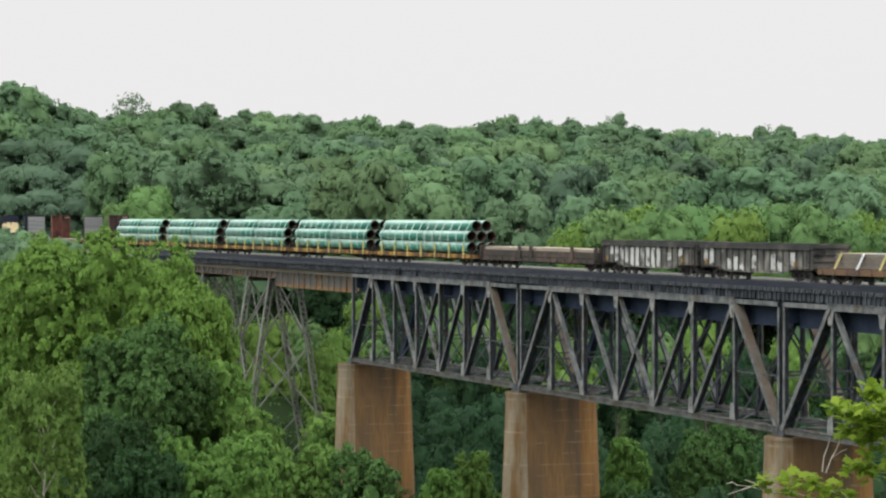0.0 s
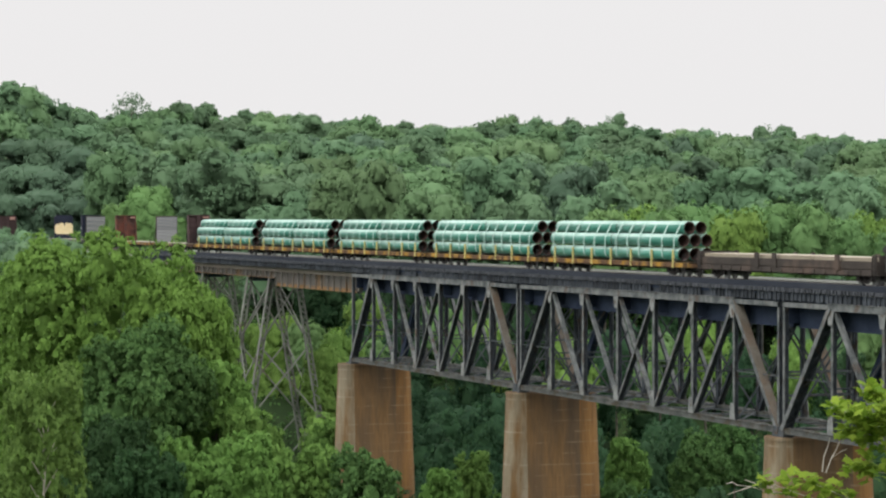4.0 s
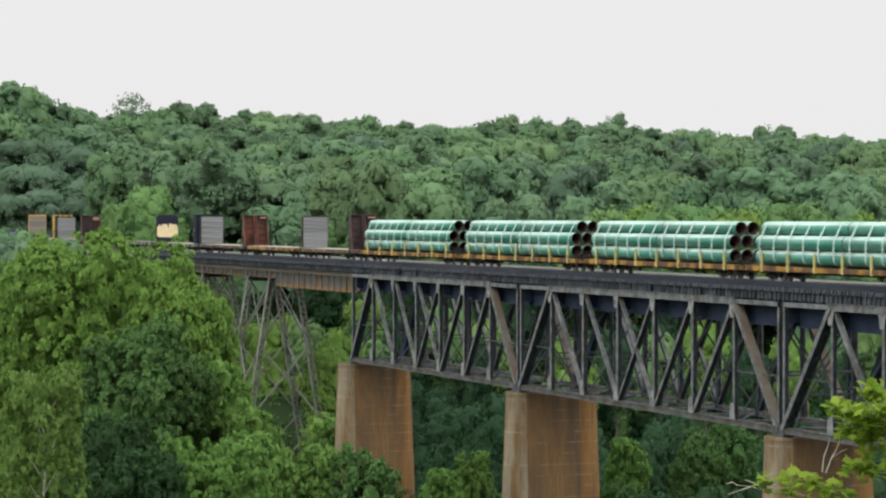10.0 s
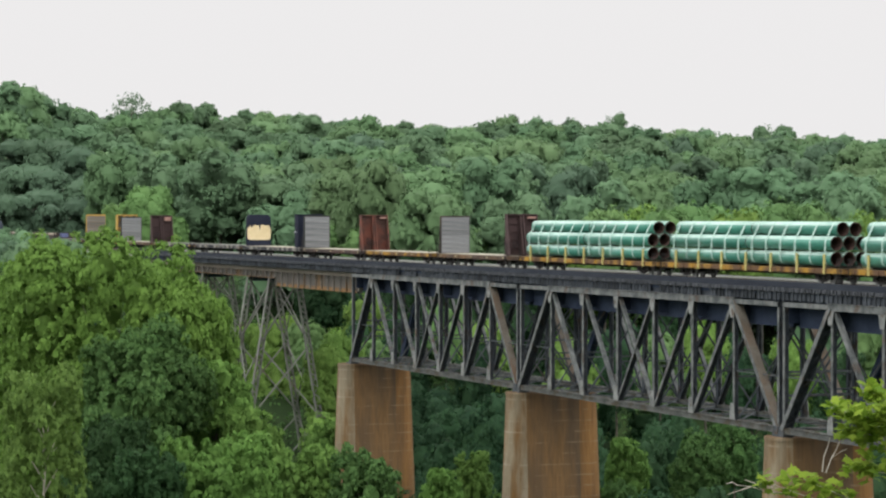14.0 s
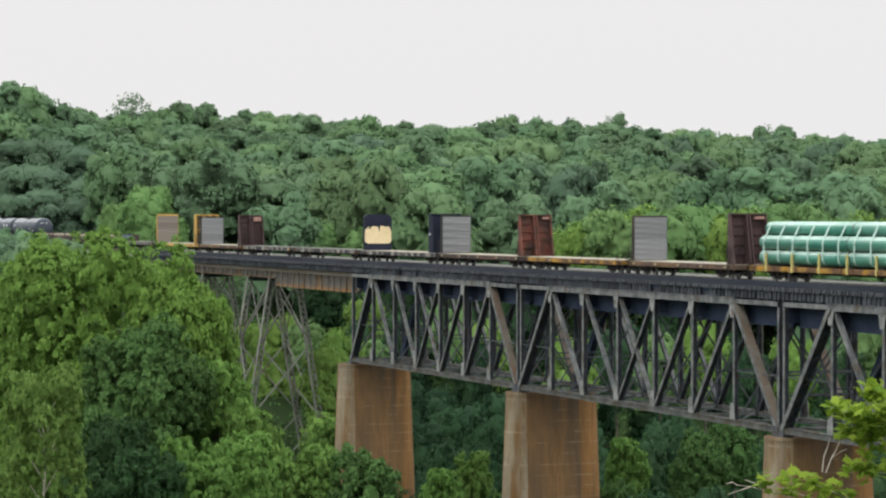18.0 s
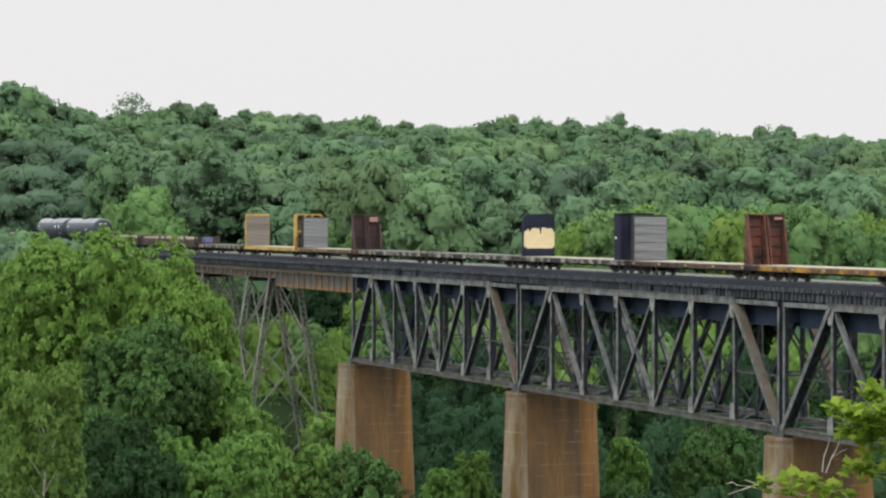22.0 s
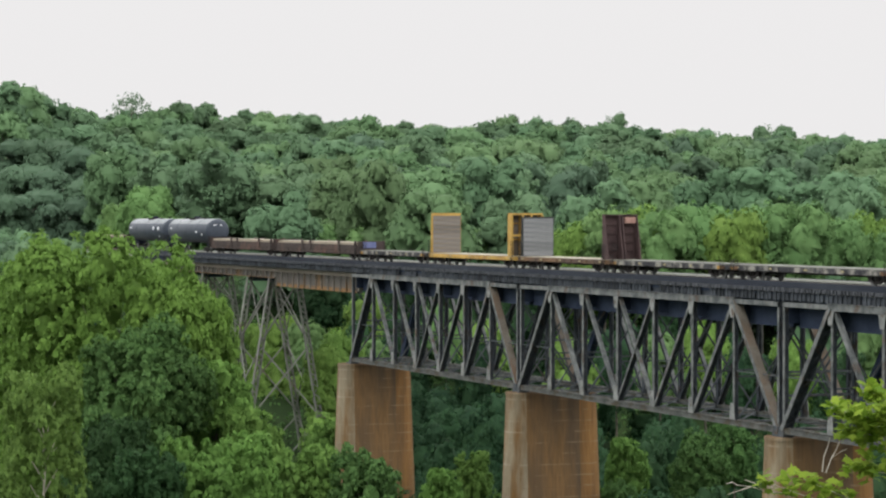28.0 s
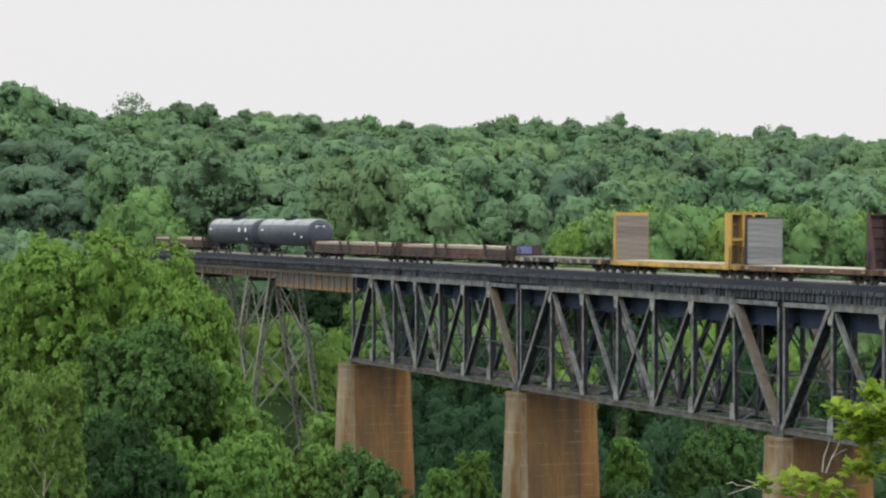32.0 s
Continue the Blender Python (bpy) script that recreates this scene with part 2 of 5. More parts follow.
ORANGE_RUST = material("orange_rust_sill", (0.095, 0.06, 0.037), (0.165, 0.105, 0.062), 0.8, 0.8, third=(0.075, 0.055, 0.045), third_amount=0.35)
BLACK = material("black_car_paint", (0.011, 0.014, 0.026), (0.022, 0.026, 0.042), 0.8, 0.7)
SALMON = material("faded_salmon_paint", (0.26, 0.15, 0.125), (0.36, 0.225, 0.185), 2.0, 0.8)
DECK_DARK = material("weathered_dark_deck_planks", (0.085, 0.09, 0.078), (0.15, 0.152, 0.135), 1.2, 0.9, random_value=0.2)
BEIGE = material("peeling_cream_paint", (0.58, 0.47, 0.27), (0.68, 0.57, 0.36), 1.5, 0.8)
GRIME = material("grimy_running_gear", (0.016, 0.0155, 0.0155), (0.04, 0.037, 0.035), 2.0, 0.75, 0.2)
WHEEL = material("worn_wheel_steel", (0.10, 0.105, 0.105), (0.2, 0.205, 0.2), 3.0, 0.45, 0.5)
TANK = material("dusty_black_tank_paint", (0.022, 0.031, 0.046), (0.043, 0.054, 0.072), 0.5, 0.6)
# The tank's upper faces are greyed by colour, as a painted sky sheen.
TANK_TOP = material("sheen_greyed_tank_top", (0.11, 0.126, 0.135), (0.2, 0.216, 0.224), 0.8, 0.65, stretch=(0.4, 1, 1))
SPRAY = material("scuffed_pale_sprayed_paint", (0.36, 0.37, 0.355), (0.52, 0.53, 0.51), 1.6, 0.8, third=(0.1, 0.1, 0.095), third_amount=0.3, third_scale=1.3)
GONDOLA_DULL = material("scuffed_brown_gondola_paint", (0.055, 0.055, 0.052), (0.115, 0.114, 0.107), 0.9, 0.8, third=(0.2, 0.195, 0.17), third_amount=0.3, third_scale=0.9)
SCUFFED = material("scuffed_dark_sill_paint", (0.025, 0.026, 0.03), (0.05, 0.05, 0.054), 0.9, 0.8, third=(0.22, 0.215, 0.19), third_amount=0.32, third_scale=1.1)
WOOD_BROWN = material("brownish_grey_planks", (0.14, 0.122, 0.104), (0.205, 0.186, 0.165), 1.2, 0.9, stretch=(1, 0.3, 3), random_value=0.15)
CHARCOAL = material("charcoal_grey_car_paint", (0.028, 0.03, 0.029), (0.058, 0.06, 0.057), 0.9, 0.8, third=(0.11, 0.10, 0.088), third_amount=0.2)
SHEET = material("brownish_grey_sheet_steel", (0.105, 0.092, 0.076), (0.185, 0.163, 0.132), 0.8, 0.55, 0.2, stretch=(0.3, 1, 1))
DULL_MARK = material("dulled_reflective_tape", (0.20, 0.17, 0.08), (0.28, 0.25, 0.15), 3.0, 0.6, bump=0)
WHITE_MARK = material("white_stencil_paint", (0.6, 0.62, 0.64), (0.7, 0.72, 0.74), 2.0, 0.7)
BLUE = material("faded_blue_panel", (0.10, 0.12, 0.24), (0.15, 0.17, 0.30), 1.5, 0.7)
CARGO = material("pale_steel_cargo", (0.22, 0.19, 0.135), (0.31, 0.27, 0.205), 0.9, 0.6, 0.2, stretch=(0.3, 1, 1))
# Far foliage is coloured greyer and bluer to stand in for distance haze.
LEAF_FAR = leaf_material("haze_toned_mixed_foliage", (0.089, 0.158, 0.083), (0.098, 0.171, 0.089), 0.012, 0.2, 0.4)
LEAF_FAR_WARM = leaf_material("haze_toned_lighter_foliage", (0.096, 0.169, 0.077), (0.106, 0.183, 0.083), 0.012, 0.17, 0.4)
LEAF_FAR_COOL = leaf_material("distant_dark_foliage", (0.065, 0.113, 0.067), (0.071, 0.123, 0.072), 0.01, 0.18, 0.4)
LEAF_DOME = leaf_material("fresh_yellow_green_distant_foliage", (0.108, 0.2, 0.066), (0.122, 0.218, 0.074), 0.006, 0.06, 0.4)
# Valley leaves are coloured very dark for the shade under the bridge.
LEAF_MID = leaf_material("shade_dark_valley_foliage", (0.021, 0.056, 0.026), (0.038, 0.086, 0.036), 0.015, 0.28)
# Two darker leaf tones that carry the shade inside and between near crowns.
LEAF_DUSK = leaf_material("shade_dark_green_foliage", (0.024, 0.06, 0.021), (0.038, 0.082, 0.028), 0.008, 0.12)
LEAF_DEEP = leaf_material("shade_deep_green_foliage", (0.046, 0.104, 0.031), (0.08, 0.158, 0.046), 0.005, 0.10, 0.4)
LEAF_NEAR = leaf_material("broadleaf_foliage", (0.091, 0.17, 0.033), (0.128, 0.227, 0.045), 0.003, 0.06, 0.42)
LEAF_YELLOW = leaf_material("yellow_green_foliage", (0.097, 0.184, 0.066), (0.121, 0.212, 0.076), 0.008, 0.12, 0.35)
# Brighter leaf tone with the light on open foliage put into its colour.
LEAF_SUNNY = leaf_material("lit_toned_green_foliage", (0.1, 0.186, 0.04), (0.152, 0.256, 0.057), 0.006, 0.12, 0.34)
LEAF_LOW = leaf_material("slope_tree_foliage", (0.08, 0.16, 0.036), (0.12, 0.22, 0.05), 0.006, 0.14, 0.4)
LEAF_BRIGHT = leaf_material("bright_young_foliage", (0.085, 0.17, 0.016), (0.22, 0.33, 0.04), 0.01, 0.05)
LEAF_DULL = leaf_material("dull_olive_foliage", (0.079, 0.144, 0.034), (0.12, 0.203, 0.047), 0.01, 0.05)


# ---- mesh tools ----
def mesh_from(bm, name, mats, smooth=False):
    me = bpy.data.meshes.new(name)
    bmesh.ops.recalc_face_normals(bm, faces=bm.faces)
    bm.to_mesh(me)
    bm.free()
    for m in (mats if isinstance(mats, (list, tuple)) else [mats]):
        me.materials.append(m)
    if smooth:
        for p in me.polygons:
            p.use_smooth = True
    return me


def part(name, bm, mats, parent, label="", smooth=False, at=None):
    """One mesh object under a thing or a part."""
    me = bm if isinstance(bm, bpy.types.Mesh) else mesh_from(bm, name, mats, smooth)
    ob = new(name, me)
    ob.parent = parent
    if at is not None:
        ob.matrix_basis = at
    if label:
        ob["label"] = label
    return ob


def thing(name, m=None, **tags):
    ob = new(name)
    ob.empty_display_size = 0.5
    if m is not None:
        ob.matrix_basis = m
    return tagged(ob, **tags)


CORNERS = ((-1, -1, -1), (1, -1, -1), (1, 1, -1), (-1, 1, -1), (-1, -1, 1), (1, -1, 1), (1, 1, 1), (-1, 1, 1))
FACES = ((0, 3, 2, 1), (4, 5, 6, 7), (0, 1, 5, 4), (1, 2, 6, 5), (2, 3, 7, 6), (3, 0, 4, 7))


def box(bm, x0, x1, y0, y1, z0, z1, mat=0):
    v = [bm.verts.new(((x0 + x1) / 2 + a * (x1 - x0) / 2, (y0 + y1) / 2 + b * (y1 - y0) / 2, (z0 + z1) / 2 + c * (z1 - z0) / 2)) for a, b, c in CORNERS]
    for f in FACES:
        bm.faces.new([v[i] for i in f]).material_index = mat
    return v


def beam(bm, a, b, w, h, side=(0, 1, 0), mat=0):
    """A bar from a to b, w thick along side and h thick across both."""
    a, b, s = Vector(a), Vector(b), Vector(side)
    d = (b - a).normalized()
    s = (s - d * s.dot(d)).normalized() * (w / 2)
    n = d.cross(s).normalized() * (h / 2)
    v = [bm.verts.new(p + s * i + n * j) for p in (a, b) for i, j in ((-1, -1), (1, -1), (1, 1), (-1, 1))]
    for f in ((0, 3, 2, 1), (4, 5, 6, 7), (0, 1, 5, 4), (1, 2, 6, 5), (2, 3, 7, 6), (3, 0, 4, 7)):
        bm.faces.new([v[i] for i in f]).material_index = mat


def tube(bm, rings, seg=12, cap=True, mat=0):
    """Skin over rings of (centre, radius) along any line."""
    loops = []
    for i, (c, r) in enumerate(rings):
        c = Vector(c)
        d = (Vector(rings[min(i + 1, len(rings) - 1)][0]) - Vector(rings[max(i - 1, 0)][0])).normalized()
        u = d.orthogonal().normalized()
        w = d.cross(u)
        loops.append([bm.verts.new(c + (u * math.cos(k * math.tau / seg) + w * math.sin(k * math.tau / seg)) * r) for k in range(seg)])
    for p, q in zip(loops, loops[1:]):
        for k in range(seg):
            bm.faces.new((p[k], p[(k + 1) % seg], q[(k + 1) % seg], q[k])).material_index = mat
    if cap:
        bm.faces.new(loops[0][::-1]).material_index = mat
        bm.faces.new(loops[-1]).material_index = mat


def laced(bm, a, b, gap, depth, plate=0.03, step=0.8, bar=0.045, cover=None):
    """A built-up member: two channels side by side in y, tied by zigzag lacing on both faces."""
    a, b = Vector(a), Vector(b)
    d = (b - a)
    length = d.length
    d.normalize()
    y = Vector((0, 1, 0))
    y = (y - d * y.dot(d)).normalized()
    n = d.cross(y)
    for s in (-1, 1):
        # the inner channel takes the dark copy, as painted shade
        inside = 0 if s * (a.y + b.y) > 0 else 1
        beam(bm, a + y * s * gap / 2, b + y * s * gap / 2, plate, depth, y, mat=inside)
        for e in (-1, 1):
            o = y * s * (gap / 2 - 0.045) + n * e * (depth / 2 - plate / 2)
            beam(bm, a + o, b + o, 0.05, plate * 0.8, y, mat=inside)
    if cover:
        # a plate over one face: 1 for the face towards +x, -1 for the other
        o = n * (cover[0] if n.x > 0 else -cover[0]) * (depth / 2 + 0.03)
        beam(bm, a + o, b + o, gap, 0.02, y, mat=cover[1])
    count = max(2, int(length / step))
    for i in range(count):
        p, q = a + d * length * i / count, a + d * length * (i + 1) / count
        s = 1 if i % 2 else -1
        for e in (-1, 1):
            o = n * e * (depth / 2 + 0.012)
            beam(bm, p + o - y * s * gap * 0.46, q + o + y * s * gap * 0.46, bar, 0.02, y.cross(n), mat=1)


# ---- ground ----
def smooth_step(a, b, v):
    k = min(1.0, max(0.0, (v - a) / (b - a)))
    return k * k * (3 - 2 * k)


def ground_z(x, y):
    """A wooded valley: steep near bank under the viewer, flat floor, far bank rising into a ridge."""
    near = smooth_step(-75, -8, x + 0.35 * (y + 84.5))
    z = -33 + 35.7 * near
    far = smooth_step(-255, -345, x)
    z = z + far * 29
    side = x * math.sin(PHI) + (y + 84.5) * math.cos(PHI)
    dist = -x * math.cos(PHI) + (y + 84.5) * math.sin(PHI)
    ridge = smooth_step(370, 640, dist + 0.15 * side) * (17 - 0.045 * max(-300, min(300, side)))
    z += ridge * smooth_step(4, 32, y)
    z += 1.2 * noise.noise(Vector((x * 0.02, y * 0.02, 0.3)))
    if (x < -335 or x > -62) and abs(y) < 24:
        # the track's own bench in the banks
        k = smooth_step(24, 13, abs(y)) * (smooth_step(-335, -350, x) if x < -200 else smooth_step(-62, -48, x))
        z = z * (1 - k) + (-1.05) * k
    return z


def build_ground():
    def axis(lo, hi, fine_lo, fine_hi, step):
        vals, v = [], lo
        while v < hi:
            vals.append(v)
            v += step if fine_lo <= v < fine_hi else 250 if (v < fine_lo - 250 or v >= fine_hi) else max(step, fine_lo - v)
        return vals + [hi]
    xs = axis(-4400, 4400, -760, 60, 10)
    ys = axis(-4400, 4400, -180, 460, 10)
    verts = [(x, y, ground_z(x, y)) for x in xs for y in ys]
    w = len(ys)
    faces = [(i * w + j, (i + 1) * w + j, (i + 1) * w + j + 1, i * w + j + 1) for i in range(len(xs) - 1) for j in range(w - 1)]
    me = bpy.data.meshes.new("ground")
    me.from_pydata(verts, [], faces)
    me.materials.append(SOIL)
    for p in me.polygons:
        p.use_smooth = True
    tagged(new("ground", me), "wooded valley floor and hillsides under dense summer growth", "ground", kind="structure")


build_ground()

# ---- bridge ----
PIERS = (-244.2, -199.4, -152.7, -106.0, -60.0)
HALF = 2.65
TOP_Z, LOW_Z = -1.6, -10.1


def pier(x, near, cut):
    """A tall battered concrete pier with rounded ends, a projecting cap and casting lines."""
    p = thing("bridge_pier", pose(x, 0, 0), label="tall tapering concrete pier streaked with orange rust", category="bridge pier", group="bridge piers")
    base = min(ground_z(x, 0), ground_z(x, 3), ground_z(x, -3)) - 1.0

    def outline(z, grow=0.0):
        k = (-10.7 - z) * 0.045
        hx, hy = 1.45 + k + grow, near
        r = hx
        pts = [(-hx, -hy), *[(-r * math.cos(a), -hy - r * 0.8 * math.sin(a)) for a in [math.pi * i / 10 for i in range(1, 10)]], (hx, -hy)]
        far = [(-a, -b - cut) for a, b in pts]
        sides = []
        for (ax, ay), (bx, by) in ((pts[-1], far[0]), (far[-1], pts[0])):
            # the flat sides, divided where rust has run down from the two bearings
            sides.append([(ax + (bx - ax) * k, ay + (by - ay) * k) for k in ((0.07, 0.13, 0.78, 0.84) if ay < by else (0.16, 0.22, 0.87, 0.93))])
        return [(a, b, z) for a, b in pts + sides[0] + far + sides[1]]

    def shaft(z0, z1, g0, g1):
        bm = bmesh.new()
        lo = [bm.verts.new(v) for v in outline(z0, g0)]
        hi = [bm.verts.new(v) for v in outline(z1, g1)]
        n = len(lo)
        for i in range(n):
            f = bm.faces.new((lo[i], lo[(i + 1) % n], hi[(i + 1) % n], hi[i]))
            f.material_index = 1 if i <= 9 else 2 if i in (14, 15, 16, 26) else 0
        bm.faces.new(lo[::-1])
        bm.faces.new(hi)
        return bm
    # cast in lifts with a thin recessed line between them
    z = -10.75
    while z > base:
        z1 = max(base, z - 2.6)
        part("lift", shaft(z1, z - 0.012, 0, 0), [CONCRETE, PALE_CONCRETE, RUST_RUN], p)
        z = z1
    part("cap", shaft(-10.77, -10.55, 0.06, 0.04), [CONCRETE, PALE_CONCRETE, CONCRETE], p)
    for y in (-HALF, HALF):
        bm = bmesh.new()
        box(bm, -0.75, 0.75, y - 0.45, y + 0.45, -10.55, -10.42)
        part("bearing_plate", bm, STEEL, p)


def truss(x0, x1):
    """A deck truss of seven panels with an X in the middle one."""
    t = thing("truss_span", pose(x0, 0, 0), label="weathered grey riveted steel deck truss with rust stains", category="truss bridge", group="bridge trusses")
    n = 7
    x0, x1 = 0.4, x1 - x0 - 0.4
    px = [x0 + (x1 - x0) * i / n for i in range(n + 1)]
    for y in (-HALF, HALF):
        bm = bmesh.new()
        box(bm, px[1] - 0.3, px[6] + 0.3, y - 0.30, y + 0.30, TOP_Z - 0.22, TOP_Z - 0.18)
        for s in (-1, 1):
            box(bm, px[1] - 0.3, px[6] + 0.3, y + s * 0.26 - 0.03, y + s * 0.26 + 0.03, TOP_Z - 0.22, TOP_Z + 0.22)
        box(bm, px[1] - 0.35, px[6] + 0.35, y - 0.34, y + 0.34, TOP_Z + 0.222, TOP_Z + 0.26)
        part("top_chord", bm, LIGHT_STEEL, t)
        for a, b in ((px[0], px[1] - 0.31), (px[6] + 0.31, px[7])):
            bm = bmesh.new()
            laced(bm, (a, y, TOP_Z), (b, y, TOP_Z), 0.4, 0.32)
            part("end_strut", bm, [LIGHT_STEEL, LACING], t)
        bm = bmesh.new()
        for s in (-1, 1):
            box(bm, px[0], px[7], y + s * 0.24 - 0.025, y + s * 0.24 + 0.025, LOW_Z - 0.17, LOW_Z + 0.17)
        for i in range(42):
            xa, xb = px[0] + (px[7] - px[0]) * i / 42, px[0] + (px[7] - px[0]) * (i + 1) / 42
            s = 1 if i % 2 else -1
            for z in (LOW_Z + 0.19, LOW_Z - 0.19):
                beam(bm, (xa, y - s * 0.22, z), (xb, y + s * 0.22, z), 0.09, 0.02)
        for s in (-1, 1):
            for e in (-1, 1):
                box(bm, px[0], px[7], y + s * 0.3 - 0.05, y + s * 0.3 + 0.05, LOW_Z + e * 0.19 - 0.012, LOW_Z + e * 0.19 + 0.012)
        part("bottom_chord", bm, CHORD, t)
        for i, x in enumerate(px):
            bm = bmesh.new()
            thin = i in (0, 1, 6, 7)
            # a dark plate at the back stands for the shade inside the post
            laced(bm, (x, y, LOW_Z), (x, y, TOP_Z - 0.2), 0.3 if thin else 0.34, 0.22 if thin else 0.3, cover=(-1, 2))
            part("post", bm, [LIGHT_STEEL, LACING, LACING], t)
        for a, b in ((1, 2), (2, 3), (3, 4)):
            for m, k in ((a, b), (n - a, n - b)):
                bm = bmesh.new()
                w = 0.28 if a == 1 else 0.23 if a == 2 else 0.17
                # pale plate on upper faces, dark one behind: light and shade by colour
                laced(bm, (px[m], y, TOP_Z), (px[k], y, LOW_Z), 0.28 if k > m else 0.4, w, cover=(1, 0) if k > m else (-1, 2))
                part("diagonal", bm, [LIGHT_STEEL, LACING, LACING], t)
        bm = bmesh.new()
        if y < 0:
            laced(bm, (px[0], y, LOW_Z), (px[1], y, TOP_Z), 0.7, 0.36, step=0.55, bar=0.08, cover=(-1, 2))
            part("end_post", bm, [LIGHT_STEEL, LACING, LACING], t, "inclined end post of laced channels")
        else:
            # solid plates, coloured dark, stand for the shaded end of the panel
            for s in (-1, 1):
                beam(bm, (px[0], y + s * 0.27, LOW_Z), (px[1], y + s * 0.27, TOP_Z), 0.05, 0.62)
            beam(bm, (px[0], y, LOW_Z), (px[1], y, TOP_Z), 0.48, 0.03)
            part("end_post", bm, DARK_STEEL, t, "far end post plated blue-black to stand for shade")
        for a, b in ((6, 7),):
            bm = bmesh.new()
            A, B = Vector((px[a], y, TOP_Z)), Vector((px[b], y, LOW_Z))
            for s in (-1, 1):
                beam(bm, A + Vector((0, s * 0.25, 0)), B + Vector((0, s * 0.25, 0)), 0.05, 0.42)
            up = Vector((0, 1, 0)).cross((B - A).normalized())
            if up.z < 0:
                up.negate()
            beam(bm, A + up * 0.222, B + up * 0.222, 0.64, 0.025, mat=1)
            for i in range(12):
                p, q = A.lerp(B, i / 12), A.lerp(B, (i + 1) / 12)
                s = 1 if i % 2 else -1
                beam(bm, p - up * 0.222 - Vector((0, s * 0.22, 0)), q - up * 0.222 + Vector((0, s * 0.22, 0)), 0.1, 0.02)
            part("end_post", bm, [LIGHT_STEEL, RUST_STEEL], t, "heavy inclined end post with a rusty cover plate")
        for i in range(1, n):
            # riveted plates at the joints, wide at the chord
            for z0, z1, w0, w1 in ((LOW_Z + 0.17, LOW_Z + 1.35, 0.44, 0.26), (TOP_Z - 1.15, TOP_Z - 0.23, 0.26, 0.46)):
                bm = bmesh.new()
                yo = y + (-0.275 if y < 0 else 0.275)
                v = [bm.verts.new((px[i] + a * w, yo + o, z)) for o in (-0.012, 0.012) for a, w, z in ((-1, w0, z0), (1, w0, z0), (1, w1, z1), (-1, w1, z1))]
                for f in FACES:
                    bm.faces.new([v[k] for k in f])
                part("gusset", bm, GUSSET, t)
        for x in (px[0], px[7]):
            bm = bmesh.new()
            box(bm, x - 0.3, x + 0.3, y - 0.36, y + 0.36, LOW_Z - 0.32, LOW_Z + 0.24)
            v = [bm.verts.new((x + a * wide, y + b * 0.4, z)) for z, wide in ((LOW_Z - 0.318, 0.39), (LOW_Z - 0.02, 0.31)) for a, b in ((-1, -1), (1, -1), (1, 1), (-1, 1))]
            for f in FACES:
                bm.faces.new([v[k] for k in f])
            part("shoe", bm, STEEL, t)
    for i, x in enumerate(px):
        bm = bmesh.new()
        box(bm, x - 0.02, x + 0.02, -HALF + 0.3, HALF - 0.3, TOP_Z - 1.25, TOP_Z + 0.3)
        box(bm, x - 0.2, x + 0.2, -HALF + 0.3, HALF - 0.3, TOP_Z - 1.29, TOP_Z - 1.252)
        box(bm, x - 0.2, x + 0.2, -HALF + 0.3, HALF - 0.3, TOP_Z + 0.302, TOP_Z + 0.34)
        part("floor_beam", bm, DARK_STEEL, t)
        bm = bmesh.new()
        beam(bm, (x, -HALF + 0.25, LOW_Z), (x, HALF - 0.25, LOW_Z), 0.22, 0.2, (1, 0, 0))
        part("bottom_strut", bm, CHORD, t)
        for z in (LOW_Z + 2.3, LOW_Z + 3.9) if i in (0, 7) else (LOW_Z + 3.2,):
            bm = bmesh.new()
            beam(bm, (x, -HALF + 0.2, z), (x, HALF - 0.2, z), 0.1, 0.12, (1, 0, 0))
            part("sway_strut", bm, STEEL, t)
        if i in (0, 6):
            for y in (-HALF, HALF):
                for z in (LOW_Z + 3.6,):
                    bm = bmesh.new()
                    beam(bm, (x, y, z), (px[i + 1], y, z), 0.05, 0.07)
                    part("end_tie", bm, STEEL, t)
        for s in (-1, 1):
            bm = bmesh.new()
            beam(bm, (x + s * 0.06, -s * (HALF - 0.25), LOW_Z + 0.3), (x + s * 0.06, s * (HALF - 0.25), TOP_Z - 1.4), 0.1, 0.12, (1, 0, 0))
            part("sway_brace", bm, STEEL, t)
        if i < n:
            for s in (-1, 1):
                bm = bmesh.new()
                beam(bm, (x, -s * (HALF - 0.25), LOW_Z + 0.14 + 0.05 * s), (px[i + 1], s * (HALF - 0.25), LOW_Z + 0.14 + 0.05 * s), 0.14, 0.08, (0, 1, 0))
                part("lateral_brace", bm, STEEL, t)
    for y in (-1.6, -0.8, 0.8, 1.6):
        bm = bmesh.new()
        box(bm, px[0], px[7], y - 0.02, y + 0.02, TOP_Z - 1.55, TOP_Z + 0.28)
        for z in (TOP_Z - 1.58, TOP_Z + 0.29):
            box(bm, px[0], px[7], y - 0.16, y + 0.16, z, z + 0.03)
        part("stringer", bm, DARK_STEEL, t)


